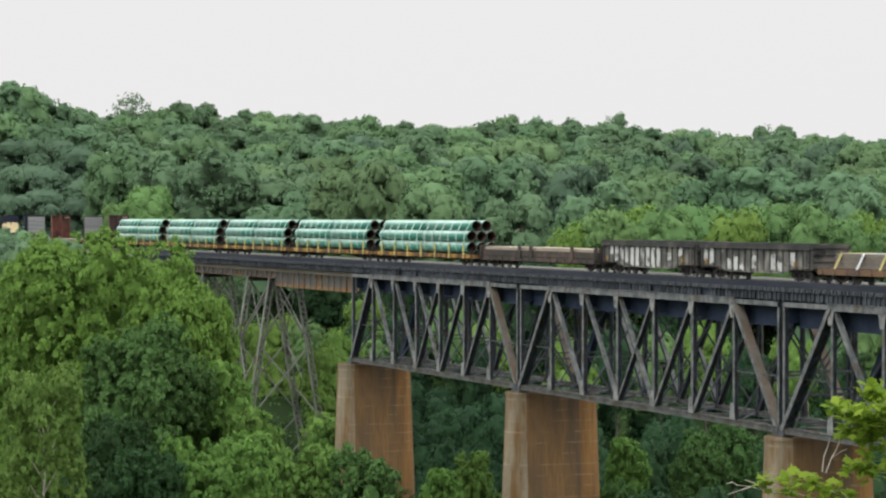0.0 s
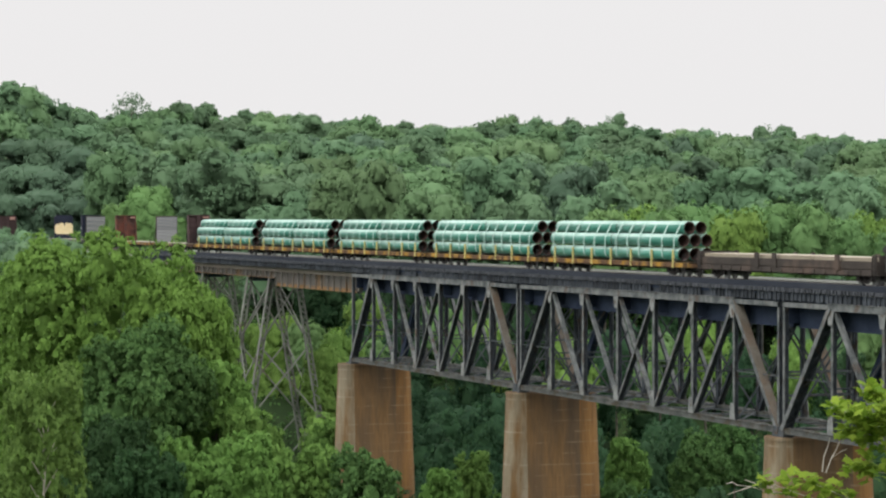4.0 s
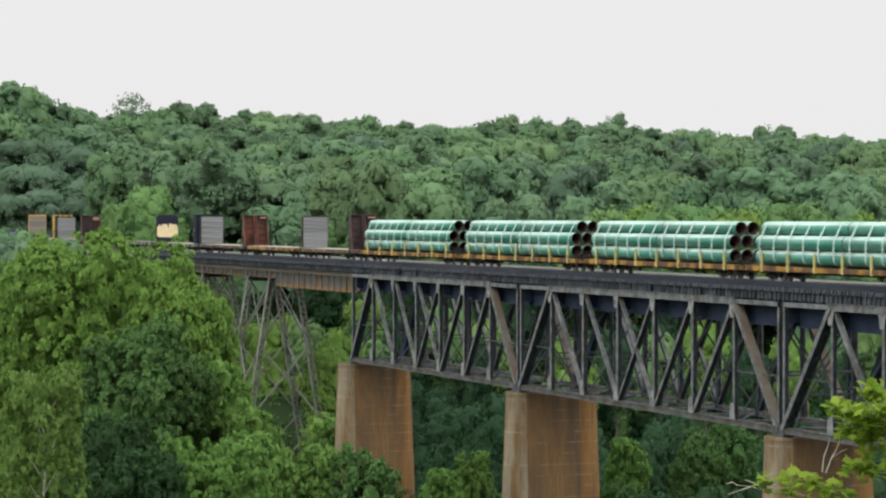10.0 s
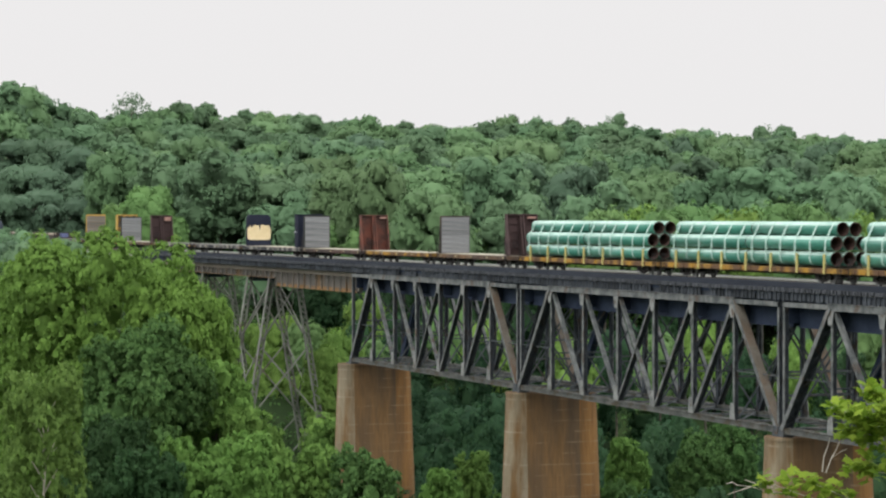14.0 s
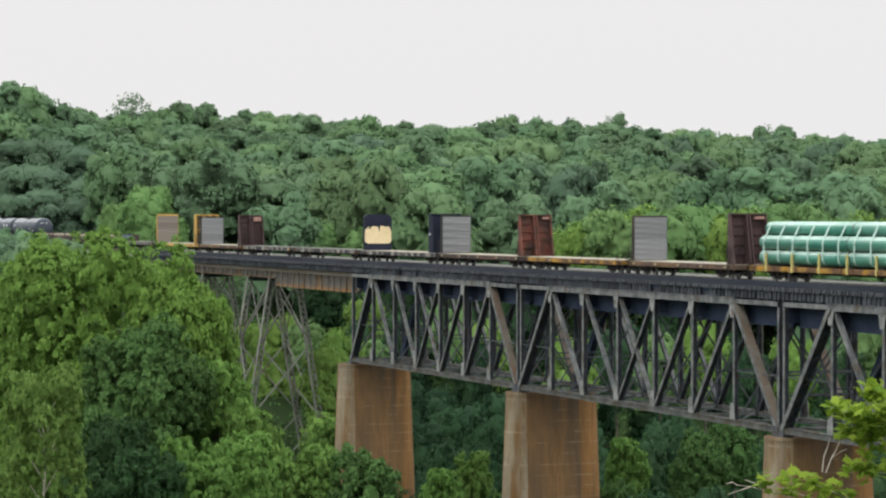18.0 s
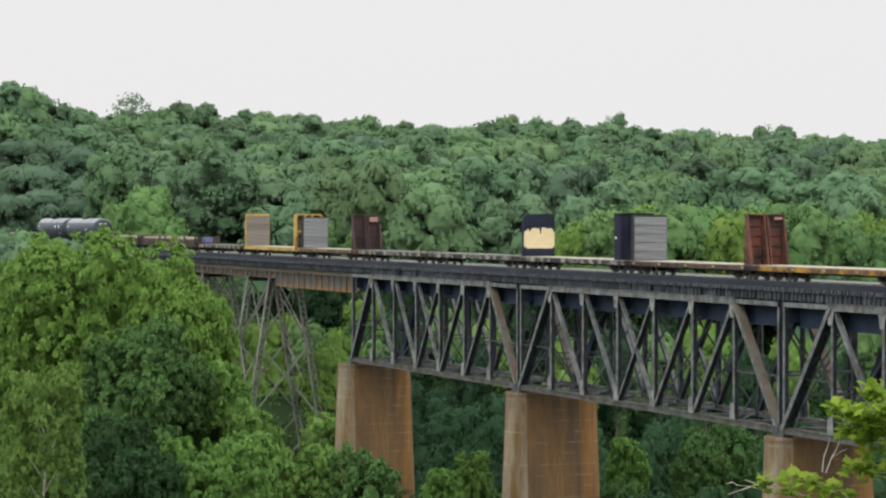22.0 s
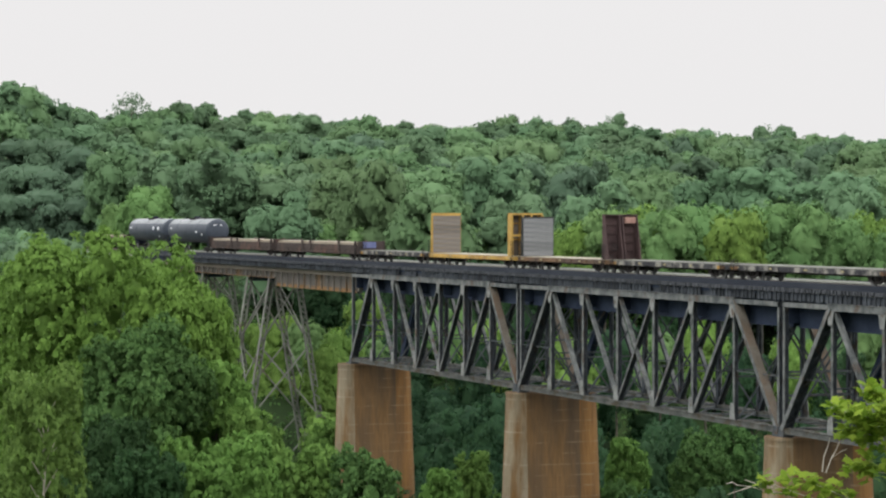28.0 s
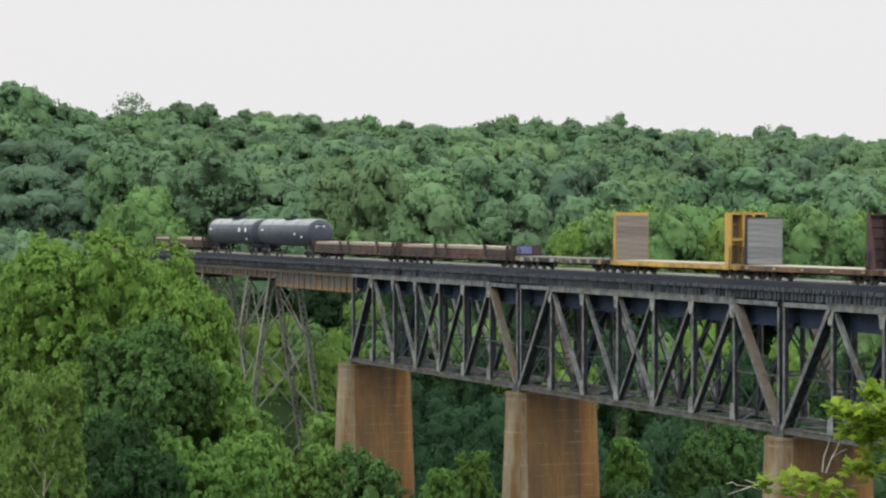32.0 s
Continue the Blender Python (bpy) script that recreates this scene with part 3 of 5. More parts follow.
def girder_span(x0, x1, low):
    """A pair of plate girders with web stiffeners and a tan top flange."""
    g = thing("girder_span", pose(x0, 0, 0), label="rust-streaked brown plate girder span with stiffener ribs", category="girder bridge", group="girder spans")
    n = x1 - x0
    for y in (-1.75, 1.75):
        bm = bmesh.new()
        box(bm, 0.05, n - 0.05, y - 0.015, y + 0.015, low + 0.05, -1.85)
        part("web", bm, GIRDER, g)
        bm = bmesh.new()
        box(bm, 0.05, n - 0.05, y - 0.24, y + 0.24, -1.85, -1.30)
        part("top_flange", bm, FLANGE, g, "faded tan flange plate")
        bm = bmesh.new()
        box(bm, 0.05, n - 0.05, y - 0.22, y + 0.22, low, low + 0.06)
        part("bottom_flange", bm, RUSTY_ANGLE, g)
        bm = bmesh.new()
        for s in (-1, 1):
            box(bm, 0.05, n - 0.05, y + s * 0.022 - 0.006, y + s * 0.022 + 0.006, low + 0.061, low + 0.36)
        part("flange_angle", bm, RUSTY_ANGLE if low < -3 else GIRDER, g, "orange-rusted flange angle" if low < -3 else "")
        count = max(3, round(n / 2.1))
        for i in range(count + 1):
            bm = bmesh.new()
            x = 0.12 + (n - 0.24) * i / count
            for s in (-1, 1):
                box(bm, x - 0.05, x + 0.05, y + s * 0.016, y + s * 0.2, low + 0.062, -1.852)
            part("stiffener", bm, RIB, g)
    for i in range(5):
        x = 0.4 + (n - 0.8) * i / 4
        bm = bmesh.new()
        for s in (-1, 1):
            beam(bm, (x + 0.06 * s, -s * 1.7, low + 0.2), (x + 0.06 * s, s * 1.7, -1.95), 0.1, 0.1, (1, 0, 0))
        part("cross_frame", bm, DARK_STEEL, g)


def tower(x0, x1, top, legs_y=1.55):
    """A four-legged steel trestle tower, battered across the track and braced on all sides."""
    t = thing("trestle_tower", pose((x0 + x1) / 2, 0, 0), label="slender weathered steel trestle tower with crossed bracing", category="trestle", group="trestle towers")
    h = (x1 - x0) / 2
    foot = min(ground_z(x0, -5), ground_z(x1, 5), ground_z(x0, 5), ground_z(x1, -5)) - 0.4
    levels = [top, top + (foot - top) * 0.28, top + (foot - top) * 0.6, foot]

    def at(sx, sy, z):
        return Vector((sx * h, sy * (legs_y + (top - z) / 6.2), z))
    for sx in (-1, 1):
        for sy in (-1, 1):
            bm = bmesh.new()
            laced(bm, at(sx, sy, foot), at(sx, sy, top), 0.62, 0.56, step=0.6, bar=0.09)
            part("leg", bm, [TRESTLE, TRESTLE], t)
            bm = bmesh.new()
            p = at(sx, sy, foot)
            box(bm, p.x - 0.7, p.x + 0.7, p.y - 0.7, p.y + 0.7, foot - 1.2, foot + 0.3)
            part("footing", bm, PALE_CONCRETE, t, "concrete footing")
        bm = bmesh.new()
        beam(bm, at(sx, -1, top - 0.25), at(sx, 1, top - 0.25), 0.3, 0.5, (1, 0, 0))
        part("cap_beam", bm, DARK_STEEL, t)
    for za, zb in zip(levels, levels[1:]):
        for s in (-1, 1):
            for k in (-1, 1):
                bm = bmesh.new()
                o = Vector((0, 0.07 * k, 0))
                beam(bm, at(-k, s, za - 0.3) + o, at(k, s, zb + 0.3) + o, 0.1, 0.17)
                part("side_brace", bm, TRESTLE, t)
                bm = bmesh.new()
                o = Vector((0.07 * k, 0, 0))
                beam(bm, at(s, -k, za - 0.3) + o, at(s, k, zb + 0.3) + o, 0.1, 0.17, (1, 0, 0))
                part("cross_brace", bm, TRESTLE, t)


for x, near, cut in zip(PIERS, (2.95, 2.7, 2.65, 2.65, 2.65), (0.65, -0.35, -0.1, 0, 0)):
    pier(x, near, cut)
for a, b in zip(PIERS, PIERS[1:]):
    truss(a, b)
girder_span(-273.4, -244.2, -3.45)
girder_span(-285.5, -273.4, -2.6)
girder_span(-304.5, -285.5, -2.6)
girder_span(-313.5, -304.5, -2.6)
girder_span(-338.0, -313.5, -2.6)
tower(-284.9, -276.2, -2.65)
tower(-313.3, -304.7, -2.65)


def deck(x0, x1, name, label):
    """The timber deck trough, with curbs, brackets, ballast and the two rails."""
    d = tagged(thing(name, pose(x0, 0, 0)), label, "bridge deck", kind="structure")
    n = x1 - x0
    for y in (-HALF - 0.1, HALF + 0.1):
        s = -1 if y < 0 else 1
        k = 0
        while k * 12 < n:
            bm = bmesh.new()
            box(bm, k * 12 + 0.01, min(n, k * 12 + 11.99), y - 0.1, y + 0.1, -0.47 + 0.012 * (k % 2), -0.06 - 0.01 * (k % 3))
            part("curb", bm, CURB, d)
            k += 1
    bm = bmesh.new()
    box(bm, 0, n, -HALF, HALF, -0.78, -0.379)
    part("ballast_bed", bm, BALLAST, d)
    for s in (-1, 1):
        bm = bmesh.new()
        prof = [(1.33, -0.378), (1.8, -0.13), (HALF - 0.003, -0.1), (HALF - 0.003, -0.378)]
        v = [bm.verts.new((x, s * yy, zz)) for x in (0, n) for yy, zz in prof]
        for f in FACES:
            bm.faces.new([v[i] for i in f])
        part("ballast_shoulder", bm, BALLAST, d)
    bm = bmesh.new()
    box(bm, 0, n, -HALF + 0.02, HALF - 0.02, -1.0, -0.79)
    part("deck_planking", bm, DARK_STEEL, d)
    for y in (-0.7525, 0.7525):
        bm = bmesh.new()
        box(bm, 0, n, y - 0.035, y + 0.035, -0.25, -0.2)
        box(bm, 0, n, y - 0.01, y + 0.01, -0.35, -0.251)
        box(bm, 0, n, y - 0.075, y + 0.075, -0.38, -0.351)
        part("rail", bm, RAIL, d)
    return d


bridge_deck = deck(-338, -60, "bridge_deck", "dark tarred timber and steel bridge deck carrying one track")


def deck_details(d, x0, x1):
    """Tie ends under the curb and the steel brackets that carry it."""
    bm = bmesh.new()
    box(bm, -0.1, 0.1, -0.2, 0.12, -0.13, 0.13)
    end = mesh_from(bm, "tie_end", TIE_END)
    bm = bmesh.new()
    box(bm, -0.07, 0.07, -0.25, 0.25, -0.26, 0.26)
    box(bm, -0.5, 0.5, -0.16, -0.13, -0.26, 0.26)
    box(bm, -0.16, 0.16, -0.26, 0.2, 0.262, 0.29)
    box(bm, -0.16, 0.16, -0.26, 0.2, -0.29, -0.262)
    bracket = mesh_from(bm, "bracket", BRACKET)
    rest = bmesh.new()
    k = 0
    n = x1 - x0
    jitter = random.Random(8)
    while k * 0.4 < n - 0.3:
        x = n - 0.3 - k * 0.4
        out = jitter.uniform(-0.07, 0.05)
        if -255 < x0 + x < -138:
            part("tie_end", end, None, d, at=pose(x, -HALF - 0.13 + out, -0.61 + jitter.uniform(-0.015, 0.015)))
        else:
            box(rest, x - 0.1, x + 0.1, -HALF - 0.33 + out, -HALF - 0.01, -0.74, -0.48)
        k += 1
    tagged(part("tie_ends", rest, TIE_END, d), kind="stuff")
    k = 0
    while k * 1.2 < n - 1.0:
        if jitter.random() > 0.07:
            part("bracket", bracket, None, d, at=pose(n - 1.0 - k * 1.2 + jitter.uniform(-0.05, 0.05), -HALF + 0.02, -1.05 + 0.005 * (k % 2)))
        k += 1
    # plates coloured dark to stand for the shade between the brackets
    for y in (-HALF + 0.1, HALF - 0.1):
        bm = bmesh.new()
        box(bm, 0, n, y - 0.02, y + 0.02, -1.33, -1.005)
        part("fascia_plate", bm, LACING, d)


deck_details(bridge_deck, -338, -60)


# ---- trees ----
def ico(rings=5, seg=8):
    """A coarse ball as (points, faces), for the dense inner mass of a lobe."""
    pts = [(0, 0, 1)] + [(math.sin(math.pi * r / rings) * math.cos(math.tau * k / seg), math.sin(math.pi * r / rings) * math.sin(math.tau * k / seg), math.cos(math.pi * r / rings))
                         for r in range(1, rings) for k in range(seg)] + [(0, 0, -1)]
    last = len(pts) - 1
    faces = [(0, 1 + k, 1 + (k + 1) % seg) for k in range(seg)]
    for r in range(rings - 2):
        a, b = 1 + r * seg, 1 + (r + 1) * seg
        faces += [(a + k, b + k, b + (k + 1) % seg, a + (k + 1) % seg) for k in range(seg)]
    faces += [(last, last - seg + (k + 1) % seg, last - seg + k) for k in range(seg)]
    return np.array(pts, dtype=float), faces


def crown_mesh(name, seed, width, height, leaves, leaf, mat, lobes=9, lobe=0.3, clump=0.9, rough=0.06, wisps=0.08, flat=0.6, crest=0.9, scatter=0.3, core=0.8, squash=0.8, under=0.5, sky=0.6, reach=(0.8, 1.12)):
    """Leaf clumps over the lobes of one uneven crown, round a dense inner mass; the crown's foot is at z = 0."""
    rng = np.random.default_rng(seed)
    if height > 1.25 * width:
        cs, rs = [(0.0, 0.0, height * 0.4), (0.0, 0.0, height * 0.6)], [width * 0.44, width * 0.36]
    else:
        cs, rs = [(0.0, 0.0, height * 0.5)], [width * 0.36]
    inner = len(cs)
    for i in range(lobes):
        k = (i + 0.5) / lobes
        up = crest - (crest + under) * k
        a = i * 2.4 + rng.uniform(-0.5, 0.5)
        side = math.sqrt(max(0.0, 1 - up * up)) ** flat
        r = width * lobe * rng.uniform(0.68, 1.2)
        out = rng.uniform(*reach)
        cs.append(((width / 2 - r * 0.9) * out * side * math.cos(a), (width / 2 - r * 0.9) * out * side * math.sin(a), height * 0.48 + (height * 0.52 - r * squash) * out * up))
        rs.append(r)
    cs, rs = np.array(cs), np.array(rs)
    form = np.array([1.0, 1.0, squash])
    want = int(7.0 * np.sum(rs ** 2) / clump ** 2)
    lob = rng.choice(len(cs), size=want, p=rs ** 2 / np.sum(rs ** 2))
    d = rng.normal(size=(want, 3))
    d /= np.linalg.norm(d, axis=1)[:, None]
    d[:, 2] = np.where((d[:, 2] < -0.35) & (rng.random(want) < 0.4), -d[:, 2], d[:, 2])
    far = 1 + rng.normal(size=want) * rough + np.where(rng.random(want) < wisps, 0.16, 0.0)
    p = cs[lob] + d * (rs[lob] * far)[:, None] * form
    dist = np.linalg.norm((p[:, None, :] - cs[None]) / form, axis=2) / rs[None]
    dist[np.arange(want), lob] = 2
    keep = dist.min(axis=1) > 0.9
    p, d = p[keep], d[keep]
    q = clump * rng.uniform(0.55, 1.3, len(p))
    i = rng.choice(len(p), size=leaves, p=q ** 2 / np.sum(q ** 2))
    o = d[i] * 0.75 + rng.normal(size=(leaves, 3)) * 0.6 + np.array([0, 0, 0.15])
    o /= np.linalg.norm(o, axis=1)[:, None]
    pos = p[i] + o * (q[i] * rng.uniform(0.45, 1.0, leaves))[:, None] * np.array([1.05, 1.05, 0.75])
    nrm = o * 0.75 + d[i] * 0.35 + rng.normal(size=(leaves, 3)) * scatter + np.array([0, 0, 0.3])
    nrm /= np.linalg.norm(nrm, axis=1)[:, None]
    u = np.cross(nrm, rng.normal(size=(leaves, 3)))
    u /= np.linalg.norm(u, axis=1)[:, None]
    v = np.cross(nrm, u)
    s = (leaf * rng.uniform(0.65, 1.3, leaves))[:, None]
    verts = np.stack([pos - u * s * 0.55 - v * s * 0.36, pos + u * s * 0.55 - v * s * 0.36, pos + v * s * 0.72], axis=1).reshape(-1, 3)
    faces = np.arange(leaves * 3).reshape(-1, 3).tolist()
    # shading normals tilt skyward, unlike the leaf faces, to lighten and even the crown
    shade = o * 0.55 + d[i] * 0.25 + rng.normal(size=(leaves, 3)) * scatter * 0.55 + np.array([0, 0, sky])
    normals = [np.repeat(shade, 3, axis=0)]
    if core:
        ball, ball_faces = ico()
        for c, r in zip(cs, rs * np.where(np.arange(len(rs)) < inner, 0.75, 1.0)):
            k = len(verts)
            lumps = ball * (1 + rng.normal(size=(len(ball), 1)) * 0.14) * form
            verts = np.concatenate([verts, c + np.array([0, 0, 0.12 * r]) + lumps * r * core])
            normals.append(ball * 0.6 + rng.normal(size=ball.shape) * 0.3 + np.array([0, 0, sky]))
            faces += [tuple(n + k for n in f) for f in ball_faces]
    # bring the crown to its nominal width and height
    own = verts[:leaves * 3]
    low, wide = np.percentile(own[:, 2], 1), np.percentile(np.hypot(own[:, 0], own[:, 1]), 98.5)
    tall = np.percentile(own[:, 2], 99.5) - low
    verts[:, 2] = np.maximum(verts[:, 2] - low, 0.0) * (height / tall)
    verts[:, :2] *= width / 2 / wide
    me = bpy.data.meshes.new(name)
    me.from_pydata(verts.tolist(), [], faces)
    me.materials.append(mat)
    me.polygons.foreach_set("use_smooth", [True] * len(faces))
    normals = np.concatenate(normals)
    normals /= np.linalg.norm(normals, axis=1)[:, None]
    me.normals_split_custom_set_from_vertices(normals.tolist())
    return me


def trunk_mesh(name, seed, width, height, stem, mat):
    """A tapered trunk from z = -stem up through the crown, with limbs."""
    rng = random.Random(seed)
    bm = bmesh.new()
    r = 0.012 * (stem + height)
    pts = [(Vector((rng.uniform(-0.2, 0.2), rng.uniform(-0.2, 0.2), -stem + (stem + height * 0.72) * k / 6)), r * (1 - 0.82 * k / 6)) for k in range(7)]
    tube(bm, pts, 7)
    for i in range(9):
        k = 0.2 + 0.7 * i / 9
        z = height * (k - 0.15)
        a = i * 2.4 + rng.uniform(-0.4, 0.4)
        end = Vector((math.cos(a) * width * 0.22 * (1.1 - 0.6 * k), math.sin(a) * width * 0.22 * (1.1 - 0.6 * k), z + height * 0.14))
        mid = Vector((end.x * 0.5, end.y * 0.5, z + height * 0.07))
        rr = r * 0.42 * (1.1 - k * 0.6)
        tube(bm, [(Vector((0, 0, z)), rr), (mid, rr * 0.7), (end, rr * 0.25)], 5)
        for s in (-1, 1) if i % 2 else ():
            e2 = mid + Vector((math.cos(a + s * 0.9), math.sin(a + s * 0.9), 0.7)) * width * 0.09
            tube(bm, [(mid, rr * 0.5), (e2, rr * 0.14)], 4)
    return mesh_from(bm, name, mat, True)


KINDS = {}


def tree_kind(key, seed, width, height, stem, leaves, leaf, mat, bark=None, **kw):
    KINDS[key] = (crown_mesh("crown", seed, width, height, leaves, leaf, mat, **kw), trunk_mesh("trunk", seed, width, height, stem, bark or BARK), width, height)


def tree(key, x, y, crown_z, top_z, width, turn, label, group):
    """A tree whose crown reaches from crown_z to top_z; the trunk goes down into the ground."""
    crown, trunk, w, h = KINDS[key]
    s = width / w
    t = thing("tree", Matrix.LocRotScale((x, y, crown_z), Euler((0, 0, turn)), (s, s, (top_z - crown_z) / h)), label=label, category="tree", group=group)
    part("trunk", trunk, None, t)
    part("crown", crown, None, t)
    return t


def spot(side, dist):
    """A place on the ground by its distance along the viewing line and its offset across it."""
    return (side * math.sin(PHI) - dist * math.cos(PHI), -84.5 + side * math.cos(PHI) + dist * math.sin(PHI))


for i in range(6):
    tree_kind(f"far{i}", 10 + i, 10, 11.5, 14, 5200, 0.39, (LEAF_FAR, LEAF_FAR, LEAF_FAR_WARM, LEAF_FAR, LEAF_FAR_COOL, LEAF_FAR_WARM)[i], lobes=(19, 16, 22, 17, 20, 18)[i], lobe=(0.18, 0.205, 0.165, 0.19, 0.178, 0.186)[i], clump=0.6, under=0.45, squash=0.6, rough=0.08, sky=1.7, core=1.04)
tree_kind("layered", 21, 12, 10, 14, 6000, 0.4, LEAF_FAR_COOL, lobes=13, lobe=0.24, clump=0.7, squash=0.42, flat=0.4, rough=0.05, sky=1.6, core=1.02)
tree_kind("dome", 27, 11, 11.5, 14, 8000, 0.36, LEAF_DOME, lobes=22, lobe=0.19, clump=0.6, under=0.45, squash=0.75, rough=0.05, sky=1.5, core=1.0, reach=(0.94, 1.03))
tree_kind("wispy", 22, 9, 9, 12, 1500, 0.30, LEAF_FAR, lobes=11, lobe=0.16, clump=0.55, rough=0.2, core=0.0, wisps=0.2)
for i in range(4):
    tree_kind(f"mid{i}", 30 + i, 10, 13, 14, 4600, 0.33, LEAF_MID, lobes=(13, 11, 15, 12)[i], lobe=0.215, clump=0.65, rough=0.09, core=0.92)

tree_kind("yellow", 75, 10, 12, 12, 6400, 0.32, LEAF_YELLOW, lobes=17, lobe=0.2, clump=0.6, rough=0.09, core=0.95)
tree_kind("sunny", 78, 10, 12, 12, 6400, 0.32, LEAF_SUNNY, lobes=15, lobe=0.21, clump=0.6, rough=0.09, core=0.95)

FOREST = random.Random(4)
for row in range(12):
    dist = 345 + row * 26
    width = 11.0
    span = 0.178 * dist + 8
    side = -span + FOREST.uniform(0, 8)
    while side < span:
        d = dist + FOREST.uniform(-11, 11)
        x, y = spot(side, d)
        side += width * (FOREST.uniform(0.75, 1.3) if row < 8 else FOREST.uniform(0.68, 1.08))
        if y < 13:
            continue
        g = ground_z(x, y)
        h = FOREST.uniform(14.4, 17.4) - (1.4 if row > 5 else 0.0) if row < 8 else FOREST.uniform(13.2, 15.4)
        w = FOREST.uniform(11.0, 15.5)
        # the back rows use paler leaf kinds; their haze is in the colour
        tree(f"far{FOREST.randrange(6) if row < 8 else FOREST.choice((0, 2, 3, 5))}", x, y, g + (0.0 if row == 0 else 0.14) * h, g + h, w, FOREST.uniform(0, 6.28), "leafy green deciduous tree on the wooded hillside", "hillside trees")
for row in range(12):
    dist = 205 + row * 11
    span = 0.178 * dist + 8
    side = -span + FOREST.uniform(0, 8)
    while side < span:
        d = dist + FOREST.uniform(-5, 5)
        x, y = spot(side, d)
        side += FOREST.uniform(7, 11)
        g = ground_z(x, y)
        h = FOREST.uniform(9, 17)
        w = FOREST.uniform(7.5, 11.5)
        keep = FOREST.random()
        if y < 8:
            # under and before the bridge only low growth
            h = min(h, -13 - g if x > -262 else -8.5 - g)
            if h < 4 or y < -22 or x < -312:
                continue
            w = min(w, 0.75 * h)
        elif keep < 0.48 and x > -300:
            continue
        px = 784 + 4500 * ((x * math.sin(PHI) + (y + 84.5) * math.cos(PHI)) / d)
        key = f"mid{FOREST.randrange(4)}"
        # lit-toned leaves for trees that fall beside the trestle in the view
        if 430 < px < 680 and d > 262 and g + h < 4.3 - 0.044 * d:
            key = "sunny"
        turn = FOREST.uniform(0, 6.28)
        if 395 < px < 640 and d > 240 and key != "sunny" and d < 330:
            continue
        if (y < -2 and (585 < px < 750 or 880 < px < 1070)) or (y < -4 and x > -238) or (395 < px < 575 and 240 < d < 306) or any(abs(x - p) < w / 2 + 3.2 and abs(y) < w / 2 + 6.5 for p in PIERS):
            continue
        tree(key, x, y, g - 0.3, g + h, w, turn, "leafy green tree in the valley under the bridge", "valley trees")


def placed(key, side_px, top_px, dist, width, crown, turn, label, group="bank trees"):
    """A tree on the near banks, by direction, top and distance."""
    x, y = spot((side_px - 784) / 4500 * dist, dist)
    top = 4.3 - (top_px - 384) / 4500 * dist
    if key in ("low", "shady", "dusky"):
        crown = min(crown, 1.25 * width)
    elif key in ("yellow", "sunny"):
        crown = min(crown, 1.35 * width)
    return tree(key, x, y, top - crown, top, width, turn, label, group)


tree_kind("broad", 66, 17, 24, 8, 58000, 0.29, LEAF_NEAR, lobes=46, lobe=0.14, clump=0.6, rough=0.1, flat=0.4, crest=0.72, wisps=0.14, core=0.34, sky=1.0, scatter=0.5, reach=(0.93, 1.06))
tree_kind("side", 72, 11, 16, 8, 30000, 0.28, LEAF_NEAR, lobes=26, lobe=0.165, clump=0.58, rough=0.11, flat=0.45, crest=0.8, wisps=0.16, core=0.36, sky=0.9, scatter=0.55)
tree_kind("low", 73, 8, 9, 8, 13000, 0.28, LEAF_LOW, lobes=18, lobe=0.19, clump=0.7, rough=0.16, wisps=0.16, core=0.62, sky=0.6, scatter=0.65)
tree_kind("olive", 74, 6.5, 10, 8, 9500, 0.23, LEAF_DULL, PALE_BARK, lobes=17, lobe=0.165, clump=0.5, rough=0.16, wisps=0.2, core=0.0, sky=0.7, scatter=0.6, reach=(0.72, 1.15))
tree_kind("shady", 76, 8, 9, 8, 13000, 0.28, LEAF_DEEP, lobes=18, lobe=0.19, clump=0.7, rough=0.17, wisps=0.18, core=0.62, sky=0.6, scatter=0.65)
tree_kind("dusky", 77, 8, 9, 8, 13000, 0.28, LEAF_DUSK, lobes=18, lobe=0.19, clump=0.7, rough=0.17, wisps=0.18, core=0.62, sky=0.6, scatter=0.65)
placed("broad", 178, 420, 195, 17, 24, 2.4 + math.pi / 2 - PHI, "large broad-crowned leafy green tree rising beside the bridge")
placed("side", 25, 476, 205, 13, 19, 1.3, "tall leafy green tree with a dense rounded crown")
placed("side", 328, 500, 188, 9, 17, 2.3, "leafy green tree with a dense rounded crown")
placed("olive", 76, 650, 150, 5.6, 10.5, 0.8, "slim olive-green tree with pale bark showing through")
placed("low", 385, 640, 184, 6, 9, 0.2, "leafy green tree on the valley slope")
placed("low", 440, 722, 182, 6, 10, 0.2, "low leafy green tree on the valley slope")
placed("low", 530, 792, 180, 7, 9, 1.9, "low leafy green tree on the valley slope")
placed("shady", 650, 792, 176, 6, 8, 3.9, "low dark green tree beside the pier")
# the large crown's shaded hollow, stood in for by added darker trees
placed("shady", 262, 562, 181, 6, 9, 1.4, "leafy tree with shade-dark leaves standing before a lighter one")
placed("shady", 205, 600, 180, 5.5, 8, 4.4, "leafy tree with shade-dark leaves standing before a lighter one")
placed("shady", 315, 610, 180, 5, 9, 2.9, "leafy tree with shade-dark leaves standing before a lighter one")
placed("shady", 235, 655, 178, 7.5, 12, 0.4, "leafy tree with shade-dark leaves standing before a lighter one")
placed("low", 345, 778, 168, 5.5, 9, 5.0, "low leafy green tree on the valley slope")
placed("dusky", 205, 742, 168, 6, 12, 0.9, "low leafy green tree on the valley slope")
